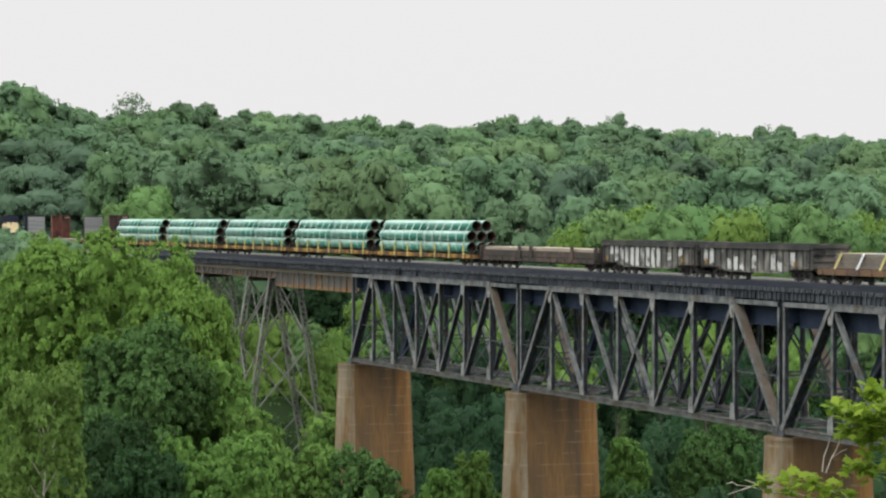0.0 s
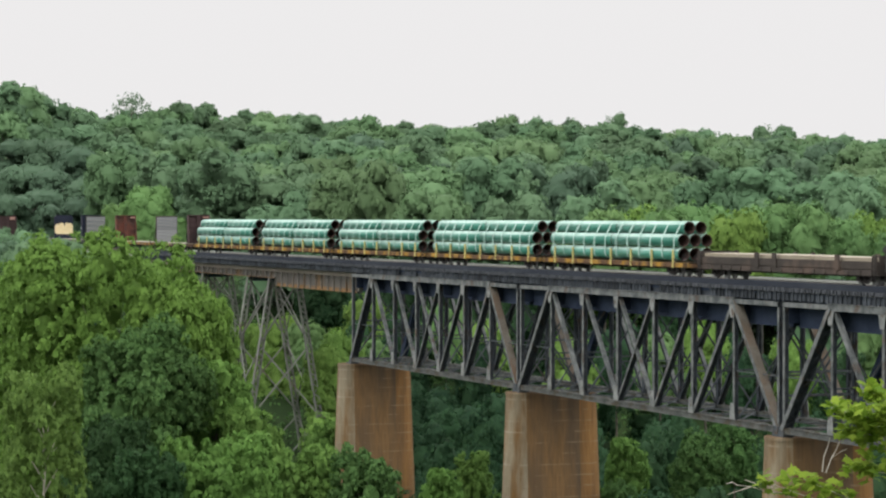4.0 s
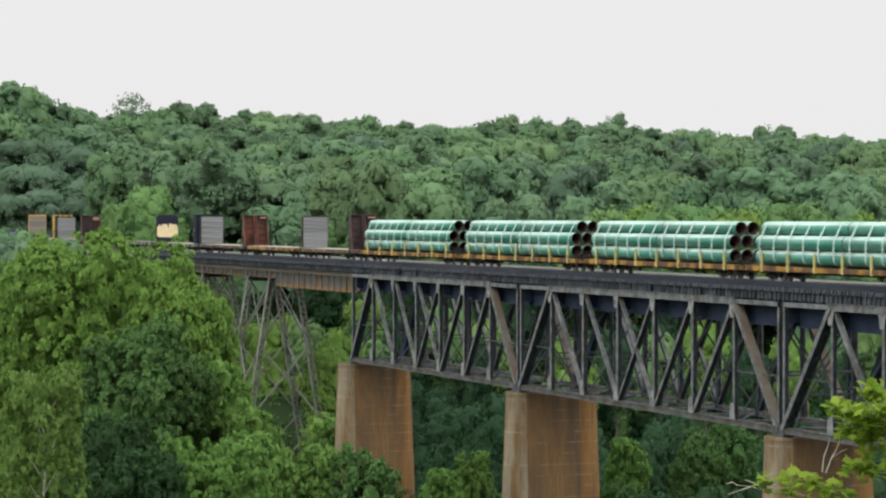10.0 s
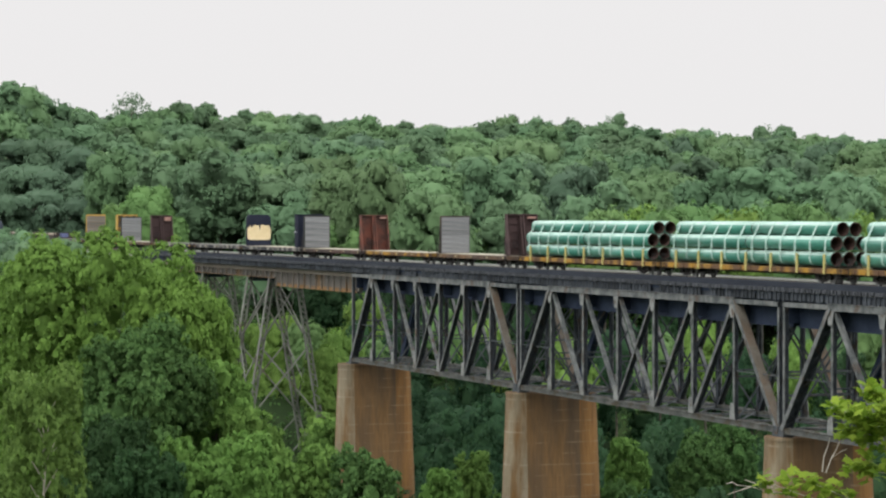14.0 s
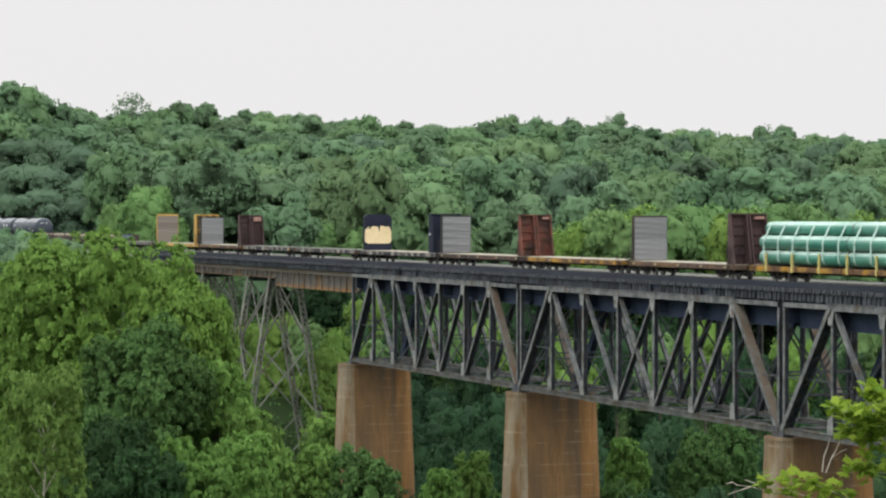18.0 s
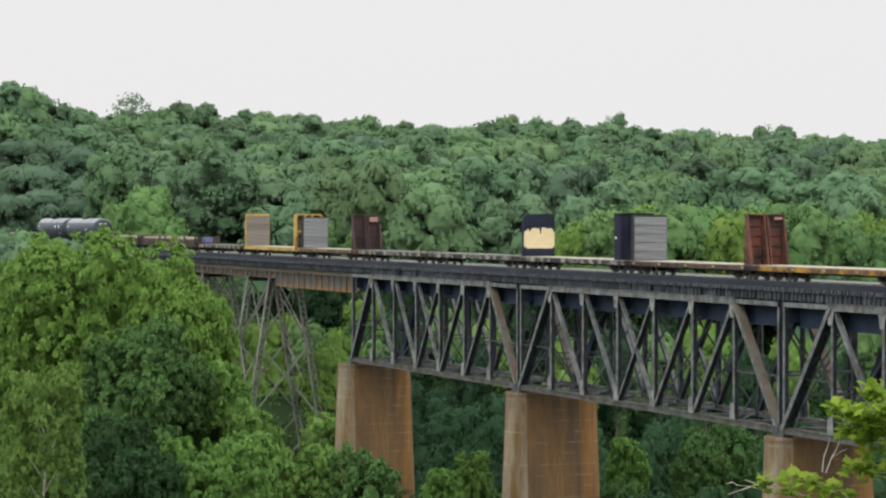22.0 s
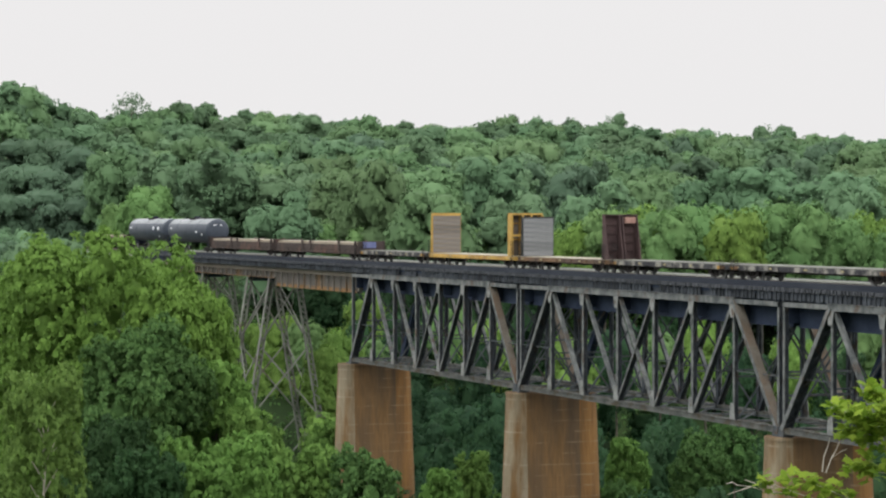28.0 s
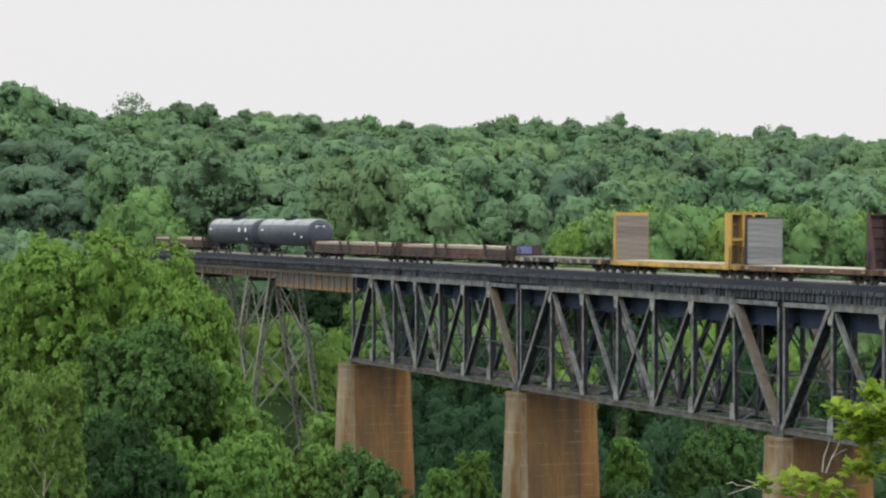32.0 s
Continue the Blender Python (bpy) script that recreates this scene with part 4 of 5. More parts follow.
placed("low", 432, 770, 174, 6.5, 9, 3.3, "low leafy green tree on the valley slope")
placed("dusky", 262, 800, 162, 6, 8, 2.2, "low tree with shade-dark leaves on the valley slope")
placed("dusky", 150, 840, 164, 5, 8, 4.2, "low tree with shade-dark leaves on the valley slope")
# dark-leaved trees added to stand for the shade under the girder
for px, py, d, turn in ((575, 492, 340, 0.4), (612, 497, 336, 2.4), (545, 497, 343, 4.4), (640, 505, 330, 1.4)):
    placed("mid2", px, py, d, 8, 11, turn, "green tree with shade-dark leaves behind the girder span", "valley trees")
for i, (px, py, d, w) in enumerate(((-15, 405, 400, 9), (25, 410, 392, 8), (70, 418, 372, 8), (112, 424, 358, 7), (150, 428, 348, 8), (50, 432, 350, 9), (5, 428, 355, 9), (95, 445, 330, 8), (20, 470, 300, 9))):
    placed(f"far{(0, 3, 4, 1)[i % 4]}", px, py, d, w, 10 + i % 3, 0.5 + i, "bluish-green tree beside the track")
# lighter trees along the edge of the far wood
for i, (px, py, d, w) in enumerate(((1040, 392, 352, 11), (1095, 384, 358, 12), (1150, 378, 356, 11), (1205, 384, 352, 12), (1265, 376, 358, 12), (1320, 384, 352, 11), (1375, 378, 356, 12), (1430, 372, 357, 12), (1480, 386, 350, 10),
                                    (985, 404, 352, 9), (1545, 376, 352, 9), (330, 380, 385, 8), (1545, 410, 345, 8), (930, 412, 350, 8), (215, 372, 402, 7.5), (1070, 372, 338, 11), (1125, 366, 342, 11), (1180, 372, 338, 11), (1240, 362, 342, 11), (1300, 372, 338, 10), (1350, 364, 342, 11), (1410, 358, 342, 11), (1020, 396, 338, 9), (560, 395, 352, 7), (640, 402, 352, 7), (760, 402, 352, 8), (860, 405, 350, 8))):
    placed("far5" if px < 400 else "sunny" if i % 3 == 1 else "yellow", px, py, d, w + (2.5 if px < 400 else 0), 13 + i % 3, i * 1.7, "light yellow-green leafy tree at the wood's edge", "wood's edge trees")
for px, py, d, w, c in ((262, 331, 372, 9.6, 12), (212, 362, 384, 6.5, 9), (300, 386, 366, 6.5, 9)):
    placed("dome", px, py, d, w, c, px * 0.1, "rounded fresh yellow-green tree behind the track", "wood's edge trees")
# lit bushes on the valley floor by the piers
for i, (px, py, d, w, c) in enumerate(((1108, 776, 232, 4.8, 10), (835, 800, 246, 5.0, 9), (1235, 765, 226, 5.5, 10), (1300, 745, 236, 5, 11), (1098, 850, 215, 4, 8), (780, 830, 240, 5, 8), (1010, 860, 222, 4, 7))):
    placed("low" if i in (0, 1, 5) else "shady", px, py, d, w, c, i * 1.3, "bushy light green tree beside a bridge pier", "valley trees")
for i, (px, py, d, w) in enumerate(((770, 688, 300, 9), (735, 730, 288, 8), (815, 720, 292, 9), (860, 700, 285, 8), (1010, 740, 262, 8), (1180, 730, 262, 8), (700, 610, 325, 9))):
    placed(f"mid{i % 4}", px, py, d, w, 13, i * 2.7, "green tree with shade-dark leaves under the bridge", "valley trees")
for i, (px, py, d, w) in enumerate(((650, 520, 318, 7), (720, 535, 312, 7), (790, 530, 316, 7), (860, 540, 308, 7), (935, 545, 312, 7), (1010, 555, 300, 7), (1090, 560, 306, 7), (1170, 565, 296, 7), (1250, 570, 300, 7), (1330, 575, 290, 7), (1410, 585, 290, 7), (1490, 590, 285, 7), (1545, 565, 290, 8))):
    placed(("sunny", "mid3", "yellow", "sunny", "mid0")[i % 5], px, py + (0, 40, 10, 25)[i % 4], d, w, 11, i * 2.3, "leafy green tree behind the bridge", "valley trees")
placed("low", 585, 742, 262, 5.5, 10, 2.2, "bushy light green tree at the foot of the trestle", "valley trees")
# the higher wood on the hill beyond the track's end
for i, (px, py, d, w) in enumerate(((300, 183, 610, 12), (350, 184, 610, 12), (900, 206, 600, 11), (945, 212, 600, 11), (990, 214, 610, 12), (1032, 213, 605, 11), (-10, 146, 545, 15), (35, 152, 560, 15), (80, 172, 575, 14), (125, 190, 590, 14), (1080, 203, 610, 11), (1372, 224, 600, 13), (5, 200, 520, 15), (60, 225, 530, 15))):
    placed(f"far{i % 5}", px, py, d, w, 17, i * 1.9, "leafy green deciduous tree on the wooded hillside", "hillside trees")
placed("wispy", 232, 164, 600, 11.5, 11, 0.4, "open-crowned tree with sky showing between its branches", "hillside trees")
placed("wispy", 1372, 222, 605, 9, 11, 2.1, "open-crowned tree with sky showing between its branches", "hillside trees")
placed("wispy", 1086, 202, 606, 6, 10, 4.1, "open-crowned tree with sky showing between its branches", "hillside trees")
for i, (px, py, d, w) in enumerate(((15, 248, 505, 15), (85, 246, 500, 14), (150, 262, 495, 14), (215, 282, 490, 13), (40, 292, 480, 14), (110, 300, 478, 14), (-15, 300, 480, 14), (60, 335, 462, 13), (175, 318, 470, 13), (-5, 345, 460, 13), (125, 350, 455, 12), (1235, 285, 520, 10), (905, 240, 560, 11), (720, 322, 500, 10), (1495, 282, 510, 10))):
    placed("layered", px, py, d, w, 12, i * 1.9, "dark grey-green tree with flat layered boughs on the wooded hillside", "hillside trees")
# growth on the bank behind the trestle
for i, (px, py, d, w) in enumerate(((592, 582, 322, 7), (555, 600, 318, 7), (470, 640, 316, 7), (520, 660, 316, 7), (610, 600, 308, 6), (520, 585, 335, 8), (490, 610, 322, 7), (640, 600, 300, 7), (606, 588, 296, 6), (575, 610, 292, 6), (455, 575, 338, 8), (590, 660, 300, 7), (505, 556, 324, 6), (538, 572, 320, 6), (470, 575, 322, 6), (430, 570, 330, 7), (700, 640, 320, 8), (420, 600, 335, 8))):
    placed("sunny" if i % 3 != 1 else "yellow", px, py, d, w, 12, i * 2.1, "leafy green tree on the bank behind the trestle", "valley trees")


def undergrowth():
    """Shrubs and saplings over the valley slopes, as one mass of leaves."""
    rng = np.random.default_rng(5)
    pts = []
    while len(pts) < 5500:
        x, y = (rng.uniform(-350, -225), rng.uniform(-15, 110)) if len(pts) % 4 else (rng.uniform(-440, -330), rng.uniform(-60, -6))
        pts.append((x, y, ground_z(x, y)))
    pts = np.array(pts)
    size = rng.uniform(0.7, 1.8, len(pts))
    n = 70000
    i = rng.integers(0, len(pts), n)
    o = rng.normal(size=(n, 3))
    o /= np.linalg.norm(o, axis=1)[:, None]
    o[:, 2] = np.abs(o[:, 2])
    pos = pts[i] + o * (size[i] * rng.uniform(0.5, 1.0, n))[:, None] * np.array([1.2, 1.2, 1.1])
    nrm = o + rng.normal(size=(n, 3)) * 0.4 + np.array([0, 0, 0.3])
    nrm /= np.linalg.norm(nrm, axis=1)[:, None]
    u = np.cross(nrm, rng.normal(size=(n, 3)))
    u /= np.linalg.norm(u, axis=1)[:, None]
    v = np.cross(nrm, u)
    s = rng.uniform(0.2, 0.42, n)[:, None]
    verts = np.stack([pos - u * s * 0.6 - v * s * 0.4, pos + u * s * 0.6 - v * s * 0.4, pos + v * s * 0.75], axis=1).reshape(-1, 3)
    me = bpy.data.meshes.new("undergrowth")
    me.from_pydata(verts.tolist(), [], np.arange(n * 3).reshape(-1, 3).tolist())
    me.materials.append(LEAF_DEEP)
    tagged(new("undergrowth", me), "dense green shrubs and saplings on the slopes", "undergrowth", kind="stuff")


undergrowth()


# ---- sapling on the near bank ----
def leaf_outline():
    return [(0, 0), (0.32, -0.12), (0.30, 0.12), (0.62, 0.22), (0.42, 0.42), (0.30, 0.62), (0.12, 0.55), (0, 1.0),
            (-0.12, 0.55), (-0.30, 0.62), (-0.42, 0.42), (-0.62, 0.22), (-0.30, 0.12), (-0.32, -0.12)]


def sapling():
    """A young broad-leaved tree whose top reaches into view, with lobed leaves and pale twigs."""
    rng = random.Random(11)
    dist = 38.0
    right = Vector((math.sin(PHI), math.cos(PHI), 0))
    ahead = Vector((-math.cos(PHI), math.sin(PHI), 0))

    def point(px, py, off=0.0):
        return right * ((px - 784) / 4500 * dist) + ahead * off + Vector((0, 0, 4.3 - (py - 384) / 4500 * dist))
    bx, by = spot(0, dist)
    base = point(1640, 1000)
    base.z = ground_z(bx + base.x, by + base.y) - 0.2
    t = thing("young_tree", pose(bx, by, 0), label="young tree with bright yellow-green lobed leaves and pale twigs", category="tree", group="bank trees")
    bm = bmesh.new()
    tube(bm, [(base, 0.07), (point(1625, 900), 0.045), (point(1600, 780), 0.03), (point(1578, 690), 0.012)], 7)
    ends = []
    for a, m, b, o in (((1608, 800), (1560, 775), (1500, 762), 0.1), ((1600, 780), (1550, 742), (1474, 722), -0.2), ((1595, 770), (1572, 735), (1550, 694), 0.2),
                       ((1618, 890), (1540, 900), (1425, 850), 0.1), ((1622, 900), (1500, 905), (1350, 850), -0.1), ((1610, 850), (1575, 842), (1525, 835), 0.3),
                       ((1600, 780), (1582, 745), (1562, 706), -0.3), ((1620, 895), (1540, 905), (1460, 868), 0.25), ((1600, 780), (1560, 762), (1520, 735), 0.15)):
        A, M, B = point(*a), point(*m, o), point(*b, o * 1.5)
        tube(bm, [(A, 0.018), (M, 0.011), (B, 0.004)], 5)
        near = (0.45, 0.7, 0.88, 1.0) if b[1] > 800 else (0.2, 0.5, 0.75, 0.9, 1.0)
        ends += [(M.lerp(B, k), 0.1) for k in near]
    ends += [(point(1572 + rng.uniform(-28, 30), rng.uniform(698, 826), rng.uniform(-0.4, 0.4)), 0.13) for _ in range(16)]
    part("trunk", bm, PALE_BARK, t)
    for pts in (((1456, 836), (1459, 808), (1466, 790), (1469, 776)), ((1462, 838), (1472, 812), (1488, 800), (1500, 796)), ((1472, 812), (1482, 794), (1486, 782)),
                ((1400, 874), (1360, 872), (1330, 862), (1306, 860)), ((1330, 862), (1312, 868), (1288, 876)), ((1352, 870), (1336, 856), (1318, 850)), ((1306, 860), (1296, 854), (1284, 858))):
        bm = bmesh.new()
        tube(bm, [(point(*p), 0.011 - 0.007 * k / (len(pts) - 1)) for k, p in enumerate(pts)], 5)
        part("dead_twig", bm, PALE_BARK, t, "bare pale dead twig")
    shape = leaf_outline()
    verts, faces = [], []
    for e, spread in ends:
        for _ in range(12):
            c = e + Vector((rng.gauss(0, spread), rng.gauss(0, spread), rng.gauss(0, spread * 0.8)))
            q = Euler((rng.gauss(0.5, 0.45), rng.gauss(0, 0.45), rng.uniform(0, 6.28))).to_matrix()
            s = rng.uniform(0.12, 0.2)
            k = len(verts)
            verts += [tuple(c + q @ Vector((x * s, y * s, -0.35 * s * (x * x + y * y)))) for x, y in shape]
            faces.append(tuple(range(k, k + len(shape))))
    me = bpy.data.meshes.new("leaves")
    me.from_pydata(verts, [], faces)
    me.materials.append(LEAF_BRIGHT)
    part("leaves", me, None, t)


sapling()


# ---- train ----
GAUGE, RAIL_Z = 0.7525, -0.2


def wheel_mesh():
    bm = bmesh.new()
    for s in (-1, 1):
        y = s * GAUGE
        tube(bm, [((0, y - s * 0.07, 0), 0.455), ((0, y - s * 0.04, 0), 0.46), ((0, y - s * 0.035, 0), 0.425), ((0, y + s * 0.065, 0), 0.42)], 20)
        tube(bm, [((0, y + s * 0.066, 0), 0.13), ((0, y + s * 0.2, 0), 0.12)], 10)
    tube(bm, [((0, -GAUGE, 0), 0.08), ((0, GAUGE, 0), 0.08)], 8)
    return mesh_from(bm, "wheelset", WHEEL)


def side_frame_mesh():
    """A cast side frame: arched top member, bottom member, bearing boxes and spring gap."""
    bm = bmesh.new()
    y0, y1 = -0.08, 0.08
    box(bm, -0.95, -0.55, y0, y1, 0.5, 0.72)
    box(bm, 0.55, 0.95, y0, y1, 0.5, 0.72)
    beam(bm, (-1.1, 0, 0.5), (-0.2, 0, 0.74), 0.15, 0.14)
    beam(bm, (1.1, 0, 0.5), (0.2, 0, 0.74), 0.15, 0.14)
    box(bm, -0.3, 0.3, y0, y1, 0.66, 0.80)
    beam(bm, (-0.8, 0, 0.46), (-0.3, 0, 0.24), 0.14, 0.14)
    beam(bm, (0.8, 0, 0.46), (0.3, 0, 0.24), 0.14, 0.14)
    box(bm, -0.36, 0.36, y0, y1, 0.16, 0.30)
    for s in (-1, 1):
        tube(bm, [((s * 0.12, 0, 0.3), 0.09), ((s * 0.12, 0, 0.66), 0.09)], 8)
        box(bm, s * 0.89 - 0.14, s * 0.89 + 0.14, -0.11, 0.11, 0.33, 0.56)
    return mesh_from(bm, "side_frame", GRIME)


def bolster_mesh():
    bm = bmesh.new()
    box(bm, -0.2, 0.2, -1.0, 1.0, 0.45, 0.7)
    tube(bm, [((0, 0, 0.7), 0.2), ((0, 0, 0.82), 0.2)], 10)
    return mesh_from(bm, "truck", GRIME)


WHEELSET, SIDE_FRAME, BOLSTER = wheel_mesh(), side_frame_mesh(), bolster_mesh()
CARS, AXLES = [], []


def add_trucks(car, length, inset=2.4):
    for s in (-1, 1):
        t = part("truck", BOLSTER, None, car, at=pose(s * (length / 2 - inset), 0, 0))
        for y in (-1.0, 1.0):
            part("side_frame", SIDE_FRAME, None, t, at=pose(0, y, 0))
        for x in (-0.89, 0.89):
            AXLES.append((part("wheelset", WHEELSET, None, t, at=pose(x, 0, 0.42)), x))
    for s in (-1, 1):
        bm = bmesh.new()
        box(bm, s * length / 2 - 0.1, s * length / 2 + 0.62, -0.1, 0.1, 0.72, 0.95) if s > 0 else box(bm, -length / 2 - 0.62, -length / 2 + 0.1, -0.1, 0.1, 0.72, 0.95)
        part("coupler", bm, GRIME, car)


def new_car(name, c0, c1, **tags):
    """A car whose body reaches from c0 to c1 along the train, as the train stands at 16 s."""
    car = thing(name, pose((c0 + c1) / 2, 0, RAIL_Z), group="train", **tags)
    CARS.append((car, (c0 + c1) / 2))
    return car, c1 - c0


def sills(car, n, mat, z0=0.72, z1=1.05, half=1.42, belly=0.0):
    """Side sills with a belly amidships, cross ribs, end sills and a centre sill."""
    for s in (-1, 1):
        bm = bmesh.new()
        y0, y1 = s * half - 0.06, s * half + 0.06
        prof = [(-n / 2, z1), (-n / 2, z0), (-n / 2 + 3.6, z0), (-n / 2 + 4.6, z0 - belly), (n / 2 - 4.6, z0 - belly), (n / 2 - 3.6, z0), (n / 2, z0), (n / 2, z1)]
        a = [bm.verts.new((x, y0, z)) for x, z in prof]
        b = [bm.verts.new((x, y1, z)) for x, z in prof]
        bm.faces.new(a)
        bm.faces.new(b[::-1])
        for i in range(8):
            bm.faces.new((a[i], a[(i + 1) % 8], b[(i + 1) % 8], b[i]))
        k = int(n / 1.5)
        for i in range(k):
            x = -n / 2 + 0.7 + (n - 1.4) * i / (k - 1)
            box(bm, x - 0.05, x + 0.05, s * half + (0.06 if s > 0 else -0.11), s * half + (0.11 if s > 0 else -0.06), z0 + 0.02, z1 - 0.03)
        part("side_sill", bm, mat, car)
    for s in (-1, 1):
        bm = bmesh.new()
        box(bm, s * (n / 2 - 0.08) - 0.08, s * (n / 2 - 0.08) + 0.08, -half + 0.062, half - 0.062, z0, z1)
        part("end_sill", bm, mat, car)
    bm = bmesh.new()
    box(bm, -n / 2, n / 2, -0.3, 0.3, 0.55, z1 - 0.1)
    part("centre_sill", bm, GRIME, car)


def reflectors(car, n, z, count, half, mats):
    """Small reflective markers along both sills."""
    for i in range(count):
        x = -n / 2 + 1.0 + (n - 2.0) * i / max(1, count - 1)
        for s in (-1, 1):
            bm = bmesh.new()
            box(bm, x - 0.2, x + 0.2, s * half - 0.008, s * half + 0.008, z - 0.07, z + 0.07)
            part("reflector", bm, mats[i % len(mats)], car)


def end_ladders(car, n, z0, z1, half):
    """Grab irons and stirrups at two corners, and a brake wheel on one end."""
    for s in (-1, 1):
        bm = bmesh.new()
        x = s * (n / 2 - 0.35)
        for dx in (-0.2, 0.2):
            beam(bm, (x + dx, -half - 0.09, z0), (x + dx, -half - 0.09, z1), 0.04, 0.04)
        k = z0 + 0.1
        while k < z1:
            beam(bm, (x - 0.2, -half - 0.09, k), (x + 0.2, -half - 0.09, k), 0.03, 0.03, (0, 1, 0))
            k += 0.38
        part("ladder", bm, GRIME, car)
    bm = bmesh.new()
    x = n / 2 + 0.12
    rim = [[bm.verts.new((x + 0.02 * i, -0.75 + (0.27 + 0.02 * j) * math.cos(math.tau * k / 12), z1 - 0.35 + (0.27 + 0.02 * j) * math.sin(math.tau * k / 12)))
            for i, j in ((-1, -1), (1, -1), (1, 1), (-1, 1))] for k in range(12)]
    for k in range(12):
        p, q = rim[k], rim[(k + 1) % 12]
        for i in range(4):
            bm.faces.new((p[i], p[(i + 1) % 4], q[(i + 1) % 4], q[i]))
    for k in range(3):
        a = math.tau * k / 3
        beam(bm, (x, -0.75, z1 - 0.35), (x, -0.75 + 0.26 * math.cos(a), z1 - 0.35 + 0.26 * math.sin(a)), 0.03, 0.03, (1, 0, 0))
    part("brake_wheel", bm, GRIME, car)


def plank_deck(car, n, mat, z=1.05, half=1.42):
    count = int(n / 0.9)
    w = (n - 0.1) / count
    bm0 = bmesh.new()
    box(bm0, -w / 2 + 0.01, w / 2 - 0.01, -half, half, 0, 0.06)
    me = mesh_from(bm0, "deck_plank", mat)
    for i in range(count):
        part("deck_plank", me, None, car, at=pose(-n / 2 + 0.05 + w * (i + 0.5), 0, z + 0.003 * (i % 3)))


def bulkhead(car, x, face, skin, frame_mat, top, half=1.42, z0=1.06, planks=8, style="ribbed", label="", patch=None):
    """An end wall at x; face is the side (+1 or -1) on which its load face looks along the track."""
    bm = bmesh.new()
    box(bm, x - 0.05, x + 0.05, -half, half, z0, top)
    b = part("bulkhead", bm, skin if style == "open" else frame_mat, car, label)
    out = -face
    deep, foot = (0.2, 0.15) if face > 0 else (0.42, 0.75)
    posts, wide, thick = (-half, -0.12, 0.12, half), 0.05, 0.09
    if style == "open":
        deep, foot, posts, wide, thick = 0.85, 0.1, (-half, -0.4, 0.4, half), 0.09, 0.16
    elif style == "capped":
        thick = 0.2
    if style != "plain":
        bm = bmesh.new()
        box(bm, x + min(0, out * deep), x + max(0, out * deep), -half - 0.03, half + 0.03, top, top + thick)
        part("cap_rail", bm, frame_mat, b)
    for y in (posts[::3] if style == "plain" else posts):
        bm = bmesh.new()
        a = deep
        v = [bm.verts.new((x + out * px, y + py, pz)) for py in (-wide, wide) for px, pz in ((0.051, z0), (a + foot, z0), (a, top), (0.051, top))]
        for f in FACES:
            bm.faces.new([v[i] for i in f])
        part("rib", bm, frame_mat, b)
    if style != "plain":
        for k in range(1, 5) if style == "ribbed" else (2, 4):
            bm = bmesh.new()
            z = z0 + (top - z0) * k / 5
            box(bm, x + min(out * 0.051, out * 0.16), x + max(out * 0.051, out * 0.16), -half + 0.06, half - 0.06, z - 0.05, z + 0.05)
            part("cross_rib", bm, frame_mat, b)
    if style == "open":
        bm = bmesh.new()
        z = z0 + (top - z0) * 0.5
        box(bm, x + out * deep - 0.06, x + out * deep + 0.06, -half + 0.1, half - 0.1, z - 0.09, z + 0.09)
        part("cross_rib", bm, frame_mat, b)
    if patch:
        bm = bmesh.new()
        w, h = patch
        box(bm, x + min(out * 0.17, out * (deep + 0.06)), x + max(out * 0.17, out * (deep + 0.06)), half - 0.15 - w, half - 0.15, top - 0.12 - h, top - 0.12)
        part("faded_plate", bm, SALMON, b, "faded salmon-pink plate")
    hgt = (top - 0.08 - z0) / planks
    bm = bmesh.new()
    box(bm, -0.03, 0.03, -half + 0.05, half - 0.05, -hgt / 2 + (0.006 if planks > 6 else 0.02), hgt / 2 - (0.006 if planks > 6 else 0.02))
    me = mesh_from(bm, "plank", skin)
    for k in range(planks):
        part("plank", me, None, b, at=pose(x + face * (0.085 + 0.006 * (k % 2)), 0, z0 + 0.04 + hgt * (k + 0.5)))
    return b


def pipe_mesh(length, r):
    """A coated pipe with wall thickness and a bare rusty bore; its paler top is dust and a painted sky highlight."""
    bm = bmesh.new()
    seg = 24
    rings = []
    for x, rr in ((-length / 2, r - 0.03), (-length / 2, r), (length / 2, r), (length / 2, r - 0.03)):
        rings.append([bm.verts.new((x, rr * math.sin(math.tau * k / seg), rr * math.cos(math.tau * k / seg))) for k in range(seg)])
    pairs = ((0, 1, 1), (1, 2, 0), (2, 3, 1), (3, 0, 1))  # rim, coat, rim, bore
    for a, b, m in pairs:
        for k in range(seg):
            f = bm.faces.new((rings[a][k], rings[a][(k + 1) % seg], rings[b][(k + 1) % seg], rings[b][k]))
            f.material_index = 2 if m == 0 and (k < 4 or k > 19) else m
            f.smooth = m == 0
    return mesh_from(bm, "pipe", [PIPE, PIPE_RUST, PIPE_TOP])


PR = 0.475
PIPE_ROWS = [(1.22 + PR, (-0.96, 0, 0.96)), (1.22 + 3 * PR + 0.08, (-0.96, 0, 0.96)), (1.22 + 5 * PR + 0.08, (-0.48, 0.48))]


